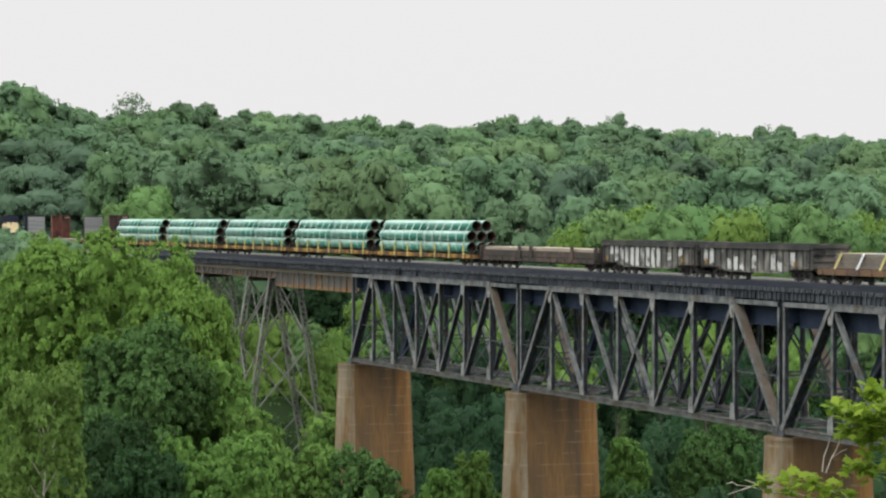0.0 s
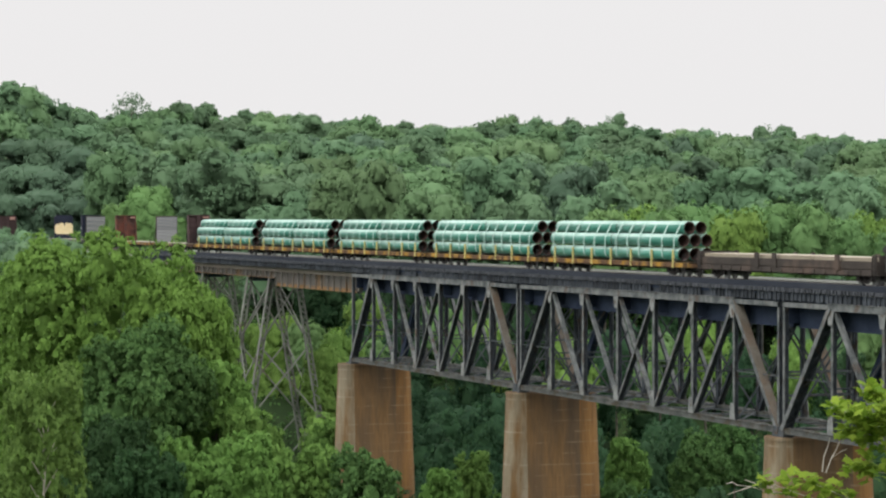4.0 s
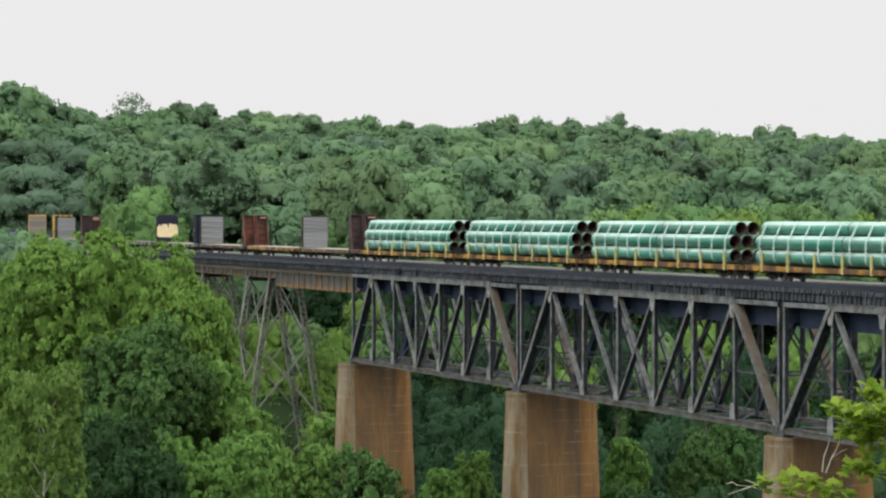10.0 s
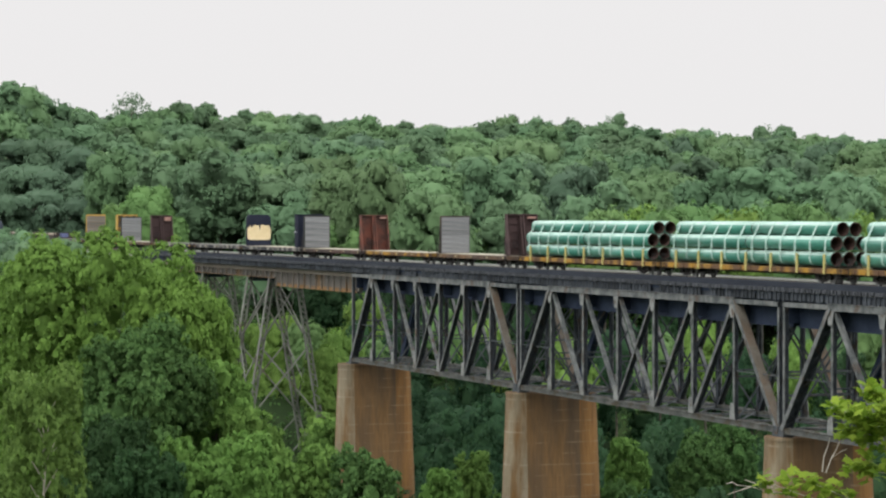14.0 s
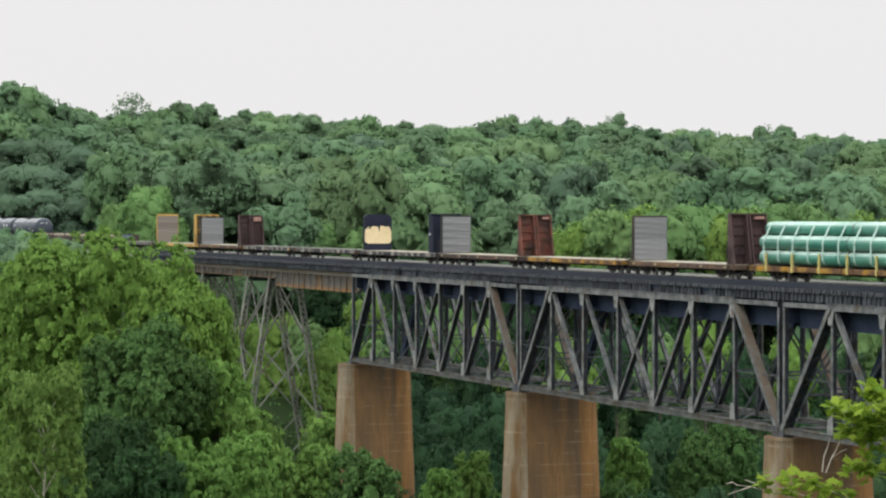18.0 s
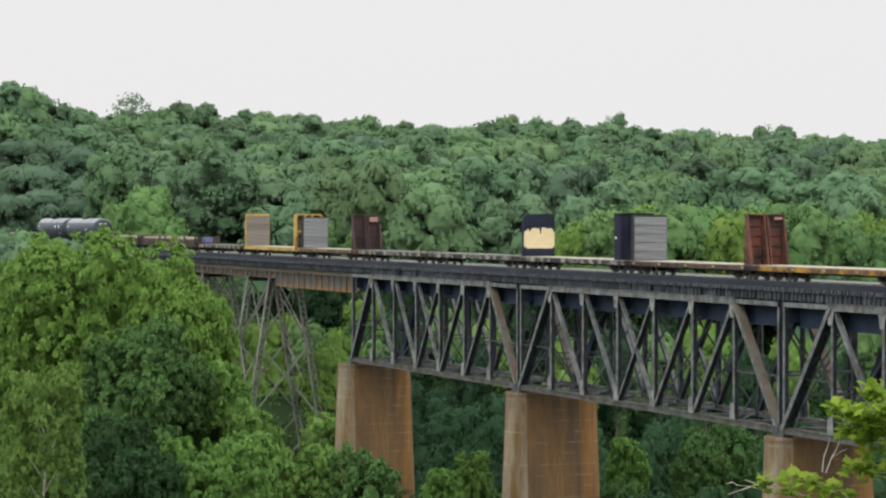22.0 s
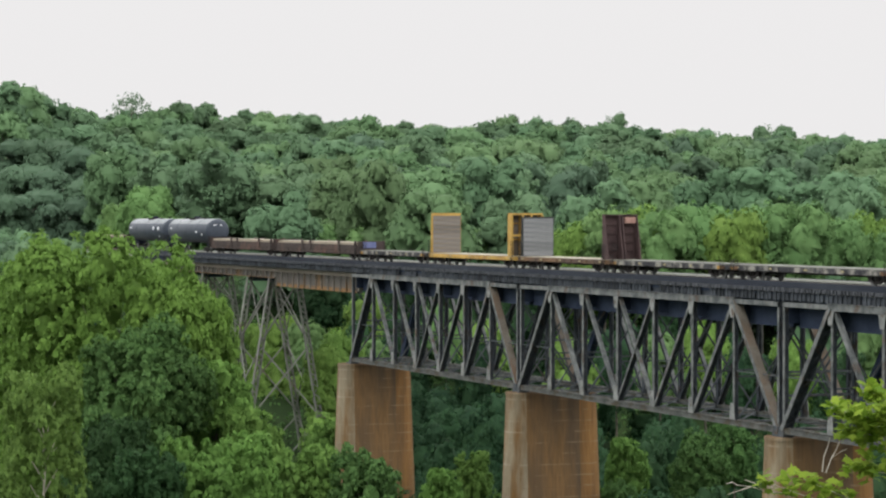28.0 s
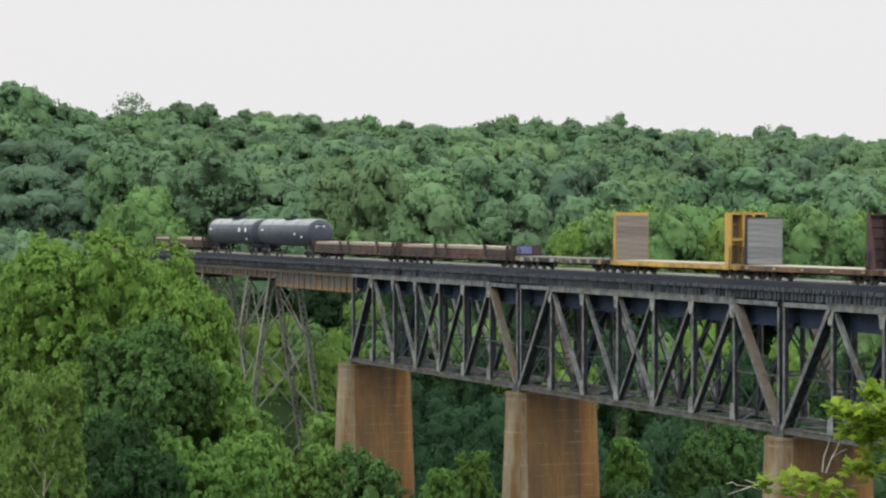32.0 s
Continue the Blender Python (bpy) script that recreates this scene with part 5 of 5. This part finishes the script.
def strap_mesh(r):
    """A band drawn tight round the whole stack of pipes."""
    pts = sorted((y + r * math.cos(math.tau * k / 20), z + r * math.sin(math.tau * k / 20)) for z, ys in PIPE_ROWS for y in ys for k in range(20))

    def half(seq):
        out = []
        for p in seq:
            while len(out) > 1 and (out[-1][0] - out[-2][0]) * (p[1] - out[-2][1]) - (out[-1][1] - out[-2][1]) * (p[0] - out[-2][0]) <= 0:
                out.pop()
            out.append(p)
        return out
    hull = half(pts)[:-1] + half(pts[::-1])[:-1]
    mid_z = 1.22 + 2.5 * PR
    bm = bmesh.new()
    rings = [[bm.verts.new((x, y * (1 + o), mid_z + (z - mid_z) * (1 + o))) for y, z in hull] for x, o in ((-0.085, 0.0), (-0.085, 0.012), (0.085, 0.012), (0.085, 0.0))]
    n = len(hull)
    for a, b in ((0, 1), (1, 2), (2, 3), (3, 0)):
        for k in range(n):
            bm.faces.new((rings[a][k], rings[a][(k + 1) % n], rings[b][(k + 1) % n], rings[b][k]))
    return mesh_from(bm, "strap", STRAP)


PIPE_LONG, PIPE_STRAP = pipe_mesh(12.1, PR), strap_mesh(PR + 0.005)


def stake_mesh():
    bm = bmesh.new()
    box(bm, -0.07, 0.07, -0.06, 0.06, -0.4, 0.92)
    return mesh_from(bm, "stake", STAKE)


STAKE_MESH = stake_mesh()


def pipe_car(c0, c1):
    car, n = new_car("pipe_flatcar", c0, c1, label="long yellow flatcar with stakes carrying stacked green pipes", category="flatcar")
    sills(car, n, YELLOW, 0.74, 1.08, 1.44)
    bm = bmesh.new()
    box(bm, -n / 2, n / 2, -1.38, 1.38, 1.0, 1.06)
    part("deck", bm, BROWN, car)
    add_trucks(car, n, 3.4)
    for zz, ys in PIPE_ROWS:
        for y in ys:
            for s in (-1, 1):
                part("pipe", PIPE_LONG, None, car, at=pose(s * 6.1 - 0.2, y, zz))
    for i in range(12):
        part("strap", PIPE_STRAP, None, car, at=pose(-11.7 + i * 2.09, 0, 0))
    for i in range(7):
        x = -11.5 + i * 3.75
        bm = bmesh.new()
        box(bm, x - 0.06, x + 0.06, -1.36, 1.36, 1.062, 1.215)
        part("bolster_timber", bm, WOOD_TAN, car)
        for s in (-1, 1):
            part("stake", STAKE_MESH, None, car, at=pose(x + 0.3, s * 1.52, 1.1))
    end_ladders(car, n, 0.45, 1.75, 1.5)


def bulkhead_car(c0, c1, sill_mat, left, right, deck_mat, label):
    """left, right: (load face, frame, top, style) of the end walls, or None."""
    car, n = new_car("bulkhead_flatcar" if left or right else "flatcar", c0, c1, label=label, category="flatcar")
    sills(car, n, sill_mat, 0.72, 1.05)
    plank_deck(car, n, deck_mat)
    add_trucks(car, n)
    reflectors(car, n, 0.9, 5, 1.535, [DULL_MARK])
    end_ladders(car, n, 0.45, 1.5 if not right else 2.4, 1.5)
    if not left and not right:
        for s in (-1, 1):
            bm = bmesh.new()
            box(bm, s * (n / 2 - 0.55) - 0.55, s * (n / 2 - 0.55) + 0.55, -1.56, -1.54, 0.74, 0.98)
            part("end_plate", bm, YELLOW, car, "rust-stained yellow end plate")
    if left:
        bulkhead(car, -n / 2 + 0.75, 1, left[0], left[1], left[2] + 0.2, style=left[3], z0=1.115, planks=left[4] if len(left) > 4 else 8)
    if right:
        bulkhead(car, n / 2 - (1.5 if right[3] == "open" else 0.75), -1, right[0], right[1], right[2] + 0.2, style=right[3], z0=1.115, patch=right[4] if len(right) > 4 else None)
    return car, n


def low_side_car(c0, c1, mat, cargo, label, end_wall=None):
    """A low-sided car with posts, loaded with pale steel."""
    car, n = new_car("low_sided_wagon", c0, c1, label=label, category="freight car")
    sills(car, n, mat, 0.70, 1.05)
    add_trucks(car, n)
    bm = bmesh.new()
    box(bm, -n / 2, n / 2, -1.40, 1.40, 1.052, 1.12)
    part("floor", bm, mat, car)
    for s in (-1, 1):
        bm = bmesh.new()
        box(bm, -n / 2, n / 2, s * 1.42 - 0.05, s * 1.42 + 0.05, 1.122, 1.62)
        part("side", bm, mat, car)
        for x in (-n / 2 + 0.3, -n / 2 + n * 0.36, -n / 2 + n * 0.46, n / 2 - n * 0.2, n / 2 - 0.3):
            bm = bmesh.new()
            box(bm, x - 0.28, x + 0.28, s * 1.52 - 0.05, s * 1.52 + 0.05, 1.0, 2.02)
            part("side_post", bm, mat, car)
        bm = bmesh.new()
        box(bm, s * (n / 2 - 0.06) - 0.05, s * (n / 2 - 0.06) + 0.05, -1.36, 1.36, 1.122, 2.0)
        e = part("end_wall", bm, mat, car)
        if end_wall and s > 0:
            bm = bmesh.new()
            box(bm, n / 2 - 0.008, n / 2 + 0.02, -0.8, 0.6, 1.3, 1.92)
            part("panel", bm, end_wall, e, "faded blue panel")
    for i in range(3):
        bm = bmesh.new()
        w = (n - 1.2) / 3
        box(bm, -n / 2 + 0.5 + w * i + 0.1, -n / 2 + 0.5 + w * (i + 1) - 0.1, -1.25, 1.25, 1.125, 1.86 + 0.03 * (i % 2))
        part("load", bm, cargo, car, "pale steel load")
    end_ladders(car, n, 0.45, 1.9, 1.5)


def gondola(c0, c1, top, label, paint, tall_rail, sprayed):
    """sprayed: (bay between ribs, foot, head) of the pale paint on the side that lies open to view."""
    car, n = new_car("gondola_car", c0, c1, label=label, category="gondola")
    add_trucks(car, n)
    end_ladders(car, n, 0.5, top - 0.1, 1.42)
    for x in (-n / 2 + 0.95, n / 2 - 2.3):
        for s in (-1, 1):
            bm = bmesh.new()
            box(bm, x - 0.32, x + 0.32, s * 1.4 - 0.012, s * 1.4 + 0.012, 1.12, 1.42)
            part("reflector", bm, YELLOW, car, "square yellow marker")
    bm = bmesh.new()
    box(bm, -n / 2 + 0.2, n / 2 - 0.2, -1.3, 1.3, 0.85, 0.95)
    part("floor", bm, BROWN, car)
    for s in (-1, 1):
        bm = bmesh.new()
        y0, y1 = s * 1.36 - 0.03, s * 1.36 + 0.03
        prof = [(-n / 2, top), (-n / 2, 0.95), (-n / 2 + 2.6, 0.95), (-n / 2 + 4.2, 0.6), (n / 2 - 4.2, 0.6), (n / 2 - 2.6, 0.95), (n / 2, 0.95), (n / 2, top)]
        a = [bm.verts.new((x, y0, z)) for x, z in prof]
        b = [bm.verts.new((x, y1, z)) for x, z in prof]
        bm.faces.new(a)
        bm.faces.new(b[::-1])
        for i in range(8):
            bm.faces.new((a[i], a[(i + 1) % 8], b[(i + 1) % 8], b[i]))
        side = part("side", bm, paint, car)
        k = 18
        for i in range(k):
            x = -n / 2 + 0.3 + (n - 0.6) * i / (k - 1)
            lo = 0.96 if abs(x) > n / 2 - 3 else 0.7
            bm = bmesh.new()
            box(bm, x - 0.07, x + 0.07, s * 1.39 if s > 0 else s * 1.39 - 0.08, s * 1.39 + 0.08 if s > 0 else s * 1.39, lo, top - 0.1)
            part("stake_rib", bm, CHARCOAL, side)
        rng = random.Random(17)
        for bay, foot, head in sprayed if s < 0 else ():
            # pale sprayed paint with an uneven edge between two ribs
            w = (n - 0.6) / (k - 1)
            x = -n / 2 + 0.3 + w * bay
            edge = [(x + 0.08 + (w - 0.16) * j / 3, foot + rng.uniform(-0.1, 0.1)) for j in range(4)] + [(x + 0.08 + (w - 0.16) * (3 - j) / 3, min(top - 0.32, head + rng.uniform(-0.14, 0.14))) for j in range(4)]
            bm = bmesh.new()
            a = [bm.verts.new((u, s * 1.393, z)) for u, z in edge]
            b = [bm.verts.new((u, s * 1.391, z)) for u, z in edge]
            bm.faces.new(a)
            bm.faces.new(b[::-1])
            for j in range(8):
                bm.faces.new((a[j], a[(j + 1) % 8], b[(j + 1) % 8], b[j]))
            part("sprayed_patch", bm, SPRAY, side, "scuffed pale sprayed paint")
        bm = bmesh.new()
        box(bm, -n / 2, n / 2, s * 1.36 - 0.12, s * 1.36 + 0.12, top, top + tall_rail)
        part("top_rail", bm, CHARCOAL, side)
        bm = bmesh.new()
        box(bm, -n / 2, n / 2, s * 1.55 - 0.02, s * 1.55 + 0.02, top - 0.3, top - 0.02)
        part("top_plate", bm, CHARCOAL, side)
        bm = bmesh.new()
        box(bm, s * (n / 2 - 0.1) - 0.05, s * (n / 2 - 0.1) + 0.05, -1.32, 1.32, 0.952, top + 0.05)
        end = part("end_wall", bm, CHARCOAL, car)
        for k2 in range(4):
            z = 1.1 + (top - 1.2) * k2 / 3
            bm = bmesh.new()
            box(bm, s * (n / 2 - 0.05) + (0.0 if s > 0 else -0.12), s * (n / 2 - 0.05) + (0.12 if s > 0 else 0.0), -1.3, 1.3, z - 0.08, z + 0.08)
            part("end_rib", bm, CHARCOAL, end)


def tank_car(c0, c1, marks, end_mark):
    car, n = new_car("tank_car", c0, c1, label="dusty dark navy railway tank car with a painted sky sheen on top", category="tank car")
    add_trucks(car, n, 2.2)
    r, zc = 1.5, 2.75
    L = n - 1.4
    rings = [(-L / 2, 0.02)] + [(-L / 2 + 0.42 * (1 - math.cos(a)), r * math.sin(a)) for a in [math.pi / 2 * i / 6 for i in range(1, 7)]]
    rings += [(-x, rr) for x, rr in rings[::-1]]
    bm = bmesh.new()
    tube(bm, [((x, 0, zc), rr) for x, rr in rings], 32)
    bm.normal_update()
    # upward faces take the paler colour that paints the sky's sheen
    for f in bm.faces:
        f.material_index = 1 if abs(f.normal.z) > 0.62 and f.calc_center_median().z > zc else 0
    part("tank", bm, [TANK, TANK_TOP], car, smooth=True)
    for x in (-L / 4, 0, L / 4):
        bm = bmesh.new()
        tube(bm, [((x - 0.05, 0, zc), r + 0.02), ((x + 0.05, 0, zc), r + 0.02)], 32, cap=True)
        part("band", bm, TANK, car)
    bm = bmesh.new()
    box(bm, -1.3, 1.3, -0.7, 0.7, zc + r - 0.12, zc + r + 0.1)
    part("walkway", bm, GRIME, car)
    bm = bmesh.new()
    tube(bm, [((0, 0, zc + r), 0.38), ((0, 0, zc + r + 0.32), 0.36)], 14)
    part("dome", bm, BLACK, car)
    for s in (-1, 1):
        bm = bmesh.new()
        box(bm, s * (n / 2 - 1.3) - 1.2, s * (n / 2 - 1.3) + 1.2, -0.45, 0.45, 0.82, 1.35)
        part("stub_sill", bm, BLACK, car)
        bm = bmesh.new()
        box(bm, s * (n / 2 - 0.4) - 0.3, s * (n / 2 - 0.4) + 0.3, -1.4, 1.4, 1.0, 1.12)
        part("end_platform", bm, BLACK, car)
        for y in (-1.35, 1.35):
            bm = bmesh.new()
            for x in (0.15, 0.65):
                beam(bm, (s * (n / 2 - x), y, 0.5), (s * (n / 2 - x), y, 2.1), 0.05, 0.05)
            beam(bm, (s * (n / 2 - 0.15), y, 2.08), (s * (n / 2 - 0.65), y, 2.08), 0.05, 0.05, (0, 1, 0))
            part("ladder", bm, GRIME, car)
        bm = bmesh.new()
        beam(bm, (s * (n / 2 - 0.1), -1.4, 2.05), (s * (n / 2 - 0.1), 1.4, 2.05), 0.05, 0.05, (1, 0, 0))
        part("grab_rail", bm, GRIME, car)
    for x, w, h, z in marks:
        bm = bmesh.new()
        y = -math.sqrt(max(0.01, (r + 0.012) ** 2 - (z - zc) ** 2))
        box(bm, x - w / 2, x + w / 2, y - 0.012, y + 0.05, z - h / 2, z + h / 2)
        part("stencil_mark", bm, WHITE_MARK, car)
    if end_mark:
        bm = bmesh.new()
        box(bm, L / 2 - 0.14, L / 2 - 0.06, -0.55, 0.5, zc + 0.5, zc + 0.78)
        part("stencil_mark", bm, WHITE_MARK, car)


def cream_car():
    """A black flatcar with a box-shaped end wall and a chamfered one on which cream paint peels."""
    car, n = new_car("bulkhead_flatcar", -266.0, -244.6, label="black bulkhead flatcar with peeling cream paint on its end wall", category="flatcar")
    sills(car, n, SCUFFED, 0.72, 1.05)
    plank_deck(car, n, WOOD_TAN)
    add_trucks(car, n)
    x, top, half = -n / 2 + 0.75, 4.75, 1.45
    bm = bmesh.new()
    prof = [(-half, 1.115), (half, 1.115), (half, top - 0.3), (half - 0.35, top), (-half + 0.35, top), (-half, top - 0.3)]
    a = [bm.verts.new((x - 0.3, y, z)) for y, z in prof]
    b = [bm.verts.new((x + 0.1, y, z)) for y, z in prof]
    bm.faces.new(a[::-1])
    bm.faces.new(b)
    for i in range(6):
        bm.faces.new((a[i], a[(i + 1) % 6], b[(i + 1) % 6], b[i]))
    wall = part("bulkhead", bm, BLACK, car)
    rng = random.Random(3)
    lower, upper = [], []
    for i in range(25):
        y = -1.42 + 2.84 * i / 24
        edge = 0.5 if i in (0, 24) else 0.22 if i in (1, 2, 23) else 0
        drip = 0.62 if i in (13,) else 0.25 if i in (4, 5) else 0
        lower.append((y, 1.78 + edge * 0.5 + rng.uniform(-0.04, 0.04)))
        upper.append((y, 3.52 - edge - drip + rng.uniform(-0.07, 0.07)))
    bm = bmesh.new()
    lo = [[bm.verts.new((x + 0.1 + o, y, z)) for y, z in lower] for o in (0.001, 0.012)]
    hi = [[bm.verts.new((x + 0.1 + o, y, z)) for y, z in upper] for o in (0.001, 0.012)]
    for i in range(24):
        bm.faces.new((lo[1][i], lo[1][i + 1], hi[1][i + 1], hi[1][i]))
        bm.faces.new((lo[0][i], hi[0][i], hi[0][i + 1], lo[0][i + 1]))
        bm.faces.new((lo[0][i], lo[0][i + 1], lo[1][i + 1], lo[1][i]))
        bm.faces.new((hi[0][i], hi[1][i], hi[1][i + 1], hi[0][i + 1]))
    part("paint_patch", bm, BEIGE, wall, "peeling cream paint")
    x = n / 2 - 0.75
    bm = bmesh.new()
    box(bm, x - 1.05, x, -half, half, 1.115, 4.7)
    wall = part("bulkhead", bm, BLACK, car, "deep boxed black end wall")
    for y in (-half + 0.1, -0.5, 0.5, half - 0.1):
        bm = bmesh.new()
        box(bm, x + 0.002, x + 0.14, y - 0.08, y + 0.08, 1.0, 4.6)
        part("rib", bm, BLACK, wall)
    bm = bmesh.new()
    box(bm, x - 1.12, x + 0.16, -half - 0.04, half + 0.04, 4.702, 4.78)
    part("cap_rail", bm, BLACK, wall)
    bm = bmesh.new()
    box(bm, x - 0.85, x - 0.6, -half - 0.02, -half - 0.002, 2.75, 2.95)
    part("stencil_mark", bm, WHITE_MARK, wall)


def strapped_load_car(c0, c1):
    """A rusty flatcar with a stack of sheet steel held by slanted straps."""
    car, n = new_car("flatcar", c0, c1, label="rusty flatcar carrying brownish sheet steel under slanted yellow straps", category="flatcar")
    sills(car, n, ORANGE_RUST, 0.66, 1.05)
    plank_deck(car, n, BROWN)
    add_trucks(car, n)
    rng = random.Random(6)
    z = 1.13
    for i in range(6):
        bm = bmesh.new()
        o = rng.uniform(-0.12, 0.12)
        box(bm, -n / 2 + 2.0 + o, n / 2 - 1.5 + o, -1.2 + 0.03 * (i % 2), 1.2, z, z + 0.155)
        part("sheet_pack", bm, SHEET, car)
        z += 0.16
    for i in range(6):
        x = -n / 2 + 2.6 + i * 2.9
        bm = bmesh.new()
        beam(bm, (x - 0.35, -1.46, 1.06), (x + 0.25, -1.24, z + 0.03), 0.03, 0.16, (0, 1, 0))
        beam(bm, (x + 0.25, -1.26, z + 0.02), (x + 0.25, 1.26, z + 0.02), 0.16, 0.03, (1, 0, 0))
        part("strap", bm, STAKE if i % 2 == 0 else WHITE_MARK, car)



strapped_load_car(22.9, 43.4)
gondola(5.4, 22.0, 2.55, "dull grey-brown gondola car with scuffed ribbed sides", GONDOLA_DULL, 0.1, ((0, 1.3, 2.2), (1, 1.15, 2.25), (4, 0.72, 1.5), (5, 0.72, 1.75), (6, 0.75, 1.2), (8, 0.9, 1.7), (11, 0.8, 1.9), (12, 0.75, 1.4), (14, 1.2, 2.1)))
gondola(-12.15, 4.6, 2.55, "grey gondola car with pale paint over its ribbed sides", GONDOLA_DULL, 0.12, ((1, 1.5, 2.25), (2, 1.1, 2.3), (3, 1.2, 2.0), (4, 0.95, 2.2), (5, 0.74, 2.2), (6, 0.72, 2.25), (7, 0.72, 2.3), (8, 0.75, 2.2), (9, 0.72, 2.2), (10, 0.74, 2.25), (12, 1.2, 1.9), (14, 1.6, 2.1)))
low_side_car(-38.7, -12.95, BROWN, CARGO, "brown low-sided freight car carrying pale steel")
for i in range(5):
    pipe_car(-67.9 - i * 28.3, -40.4 - i * 28.3)
bulkhead_car(-201.3, -183.8, ORANGE_RUST, (WOOD_GREY, BROWN, 4.3, "ribbed"), (WOOD_GREY, MAROON, 4.45, "ribbed", (0.75, 0.2)), WOOD_TAN, "empty rusty bulkhead flatcar with grey planked and maroon end walls")
bulkhead_car(-222.3, -202.9, YELLOW, None, None, WOOD_TAN, "empty yellow flatcar with a worn plank deck")
bulkhead_car(-243.6, -223.4, RUSSET, (WOOD_GREY, CHARCOAL, 4.35, "ribbed", 5), (WOOD_GREY, RED, 4.4, "ribbed", (0.6, 0.18)), WOOD_TAN, "empty bulkhead flatcar with grey planked and oxide red end walls")
cream_car()
bulkhead_car(-289.0, -267.0, SCUFFED, None, None, DECK_DARK, "empty dark low flatcar with a grey plank deck")
bulkhead_car(-309.8, -290.0, SCUFFED, None, None, DECK_DARK, "empty dark low flatcar with a grey plank deck")
bulkhead_car(-329.0, -310.8, ORANGE_RUST, (WOOD_GREY, CHARCOAL, 4.2, "ribbed"), (WOOD_GREY, MAROON, 4.4, "ribbed", (0.9, 0.5)), WOOD_TAN, "empty bulkhead flatcar with a grey planked and a maroon end wall")
bulkhead_car(-351.3, -330.0, MUSTARD, (WOOD_BROWN, MUSTARD, 4.45, "capped"), (WOOD_BROWN, MUSTARD, 4.45, "open"), WOOD_TAN, "empty yellow bulkhead flatcar with planked end walls")
bulkhead_car(-371.6, -352.3, SCUFFED, None, None, DECK_DARK, "empty dark low flatcar with a grey plank deck")
low_side_car(-401.5, -372.6, RUSSET, CARGO, "dark russet low-sided freight car carrying pale steel", BLUE)
low_side_car(-429.0, -402.5, RUSSET, CARGO, "dark russet low-sided freight car carrying pale steel")
tank_car(-450.8, -430.0, ((-7.6, 0.7, 0.2, 3.0), (4.9, 0.45, 0.22, 2.6), (7.3, 0.4, 0.22, 2.3)), True)
tank_car(-472.4, -451.8, ((-8.0, 0.8, 0.2, 3.0), (4.6, 0.6, 0.45, 2.95), (7.2, 0.6, 0.45, 2.95), (7.0, 0.35, 0.22, 1.95)), False)
low_side_car(-499.0, -473.4, RUSSET, CARGO, "dark russet low-sided freight car carrying pale steel")


# ---- the track ----
def tie_mesh():
    bm = bmesh.new()
    box(bm, -0.11, 0.11, -1.3, 1.3, -0.14, 0.0)
    return mesh_from(bm, "tie", TIE)


TIE_MESH = tie_mesh()


def ties(parent, x0, n, single):
    """Timber ties every 0.55 m: single ones in the stretch that lies open to view, the rest joined."""
    rest = bmesh.new()
    k = 0
    while 0.3 + k * 0.55 < n:
        x = 0.3 + k * 0.55
        if single[0] < x0 + x < single[1]:
            part("tie", TIE_MESH, None, parent, at=pose(x, 0, -0.381 + 0.004 * (k % 3)))
        else:
            box(rest, x - 0.11, x + 0.11, -1.3, 1.3, -0.52, -0.379)
        k += 1
    if rest.verts:
        tagged(part("ties", rest, TIE, parent), kind="stuff")


def bank_track(x0, x1, label):
    d = tagged(thing("track", pose(x0, 0, 0)), label, "railway track", kind="structure")
    n = x1 - x0
    bm = bmesh.new()
    v = [bm.verts.new((x, y, z)) for x in (0, n) for y, z in ((-3.4, -1.4), (3.4, -1.4), (2.0, -0.44), (-2.0, -0.44))]
    for f in ((0, 3, 2, 1), (4, 5, 6, 7), (0, 1, 5, 4), (1, 2, 6, 5), (2, 3, 7, 6), (3, 0, 4, 7)):
        bm.faces.new([v[i] for i in f])
    part("ballast_bed", bm, BALLAST, d)
    for y in (-0.7525, 0.7525):
        bm = bmesh.new()
        box(bm, 0, n, y - 0.035, y + 0.035, -0.25, -0.2)
        box(bm, 0, n, y - 0.01, y + 0.01, -0.35, -0.251)
        box(bm, 0, n, y - 0.075, y + 0.075, -0.374, -0.351)
        part("rail", bm, RAIL, d)
    ties(d, x0, n, (0, 0))


bank_track(-720, -338, "single railway track on grey ballast along the wooded bank")
bank_track(-60, 260, "single railway track on grey ballast along the near bank")
ties(bridge_deck, -338, 278, (-290, -138))


# ---- what moves ----
SPEED, SLOWING = 10.65, -0.00094


def travel(t):
    """How far the train has come, from where it stands at 16 s; it slows a little."""
    return SPEED * ((t - 16) + SLOWING * (t - 16) ** 2)


def motions():
    for car, c in CARS:
        walk(car, [(t, pose(c + travel(t), 0, RAIL_Z)) for t in range(0, 33, 2)])
    turns = [(k / FPS, math.degrees(travel(k / FPS) / 0.42) % 360) for k in range(32 * FPS + 1)]
    for axle, x in AXLES:
        walk(axle, [(t, pose(x, 0, 0.42, 0, a, 0)) for t, a in turns])


motions()
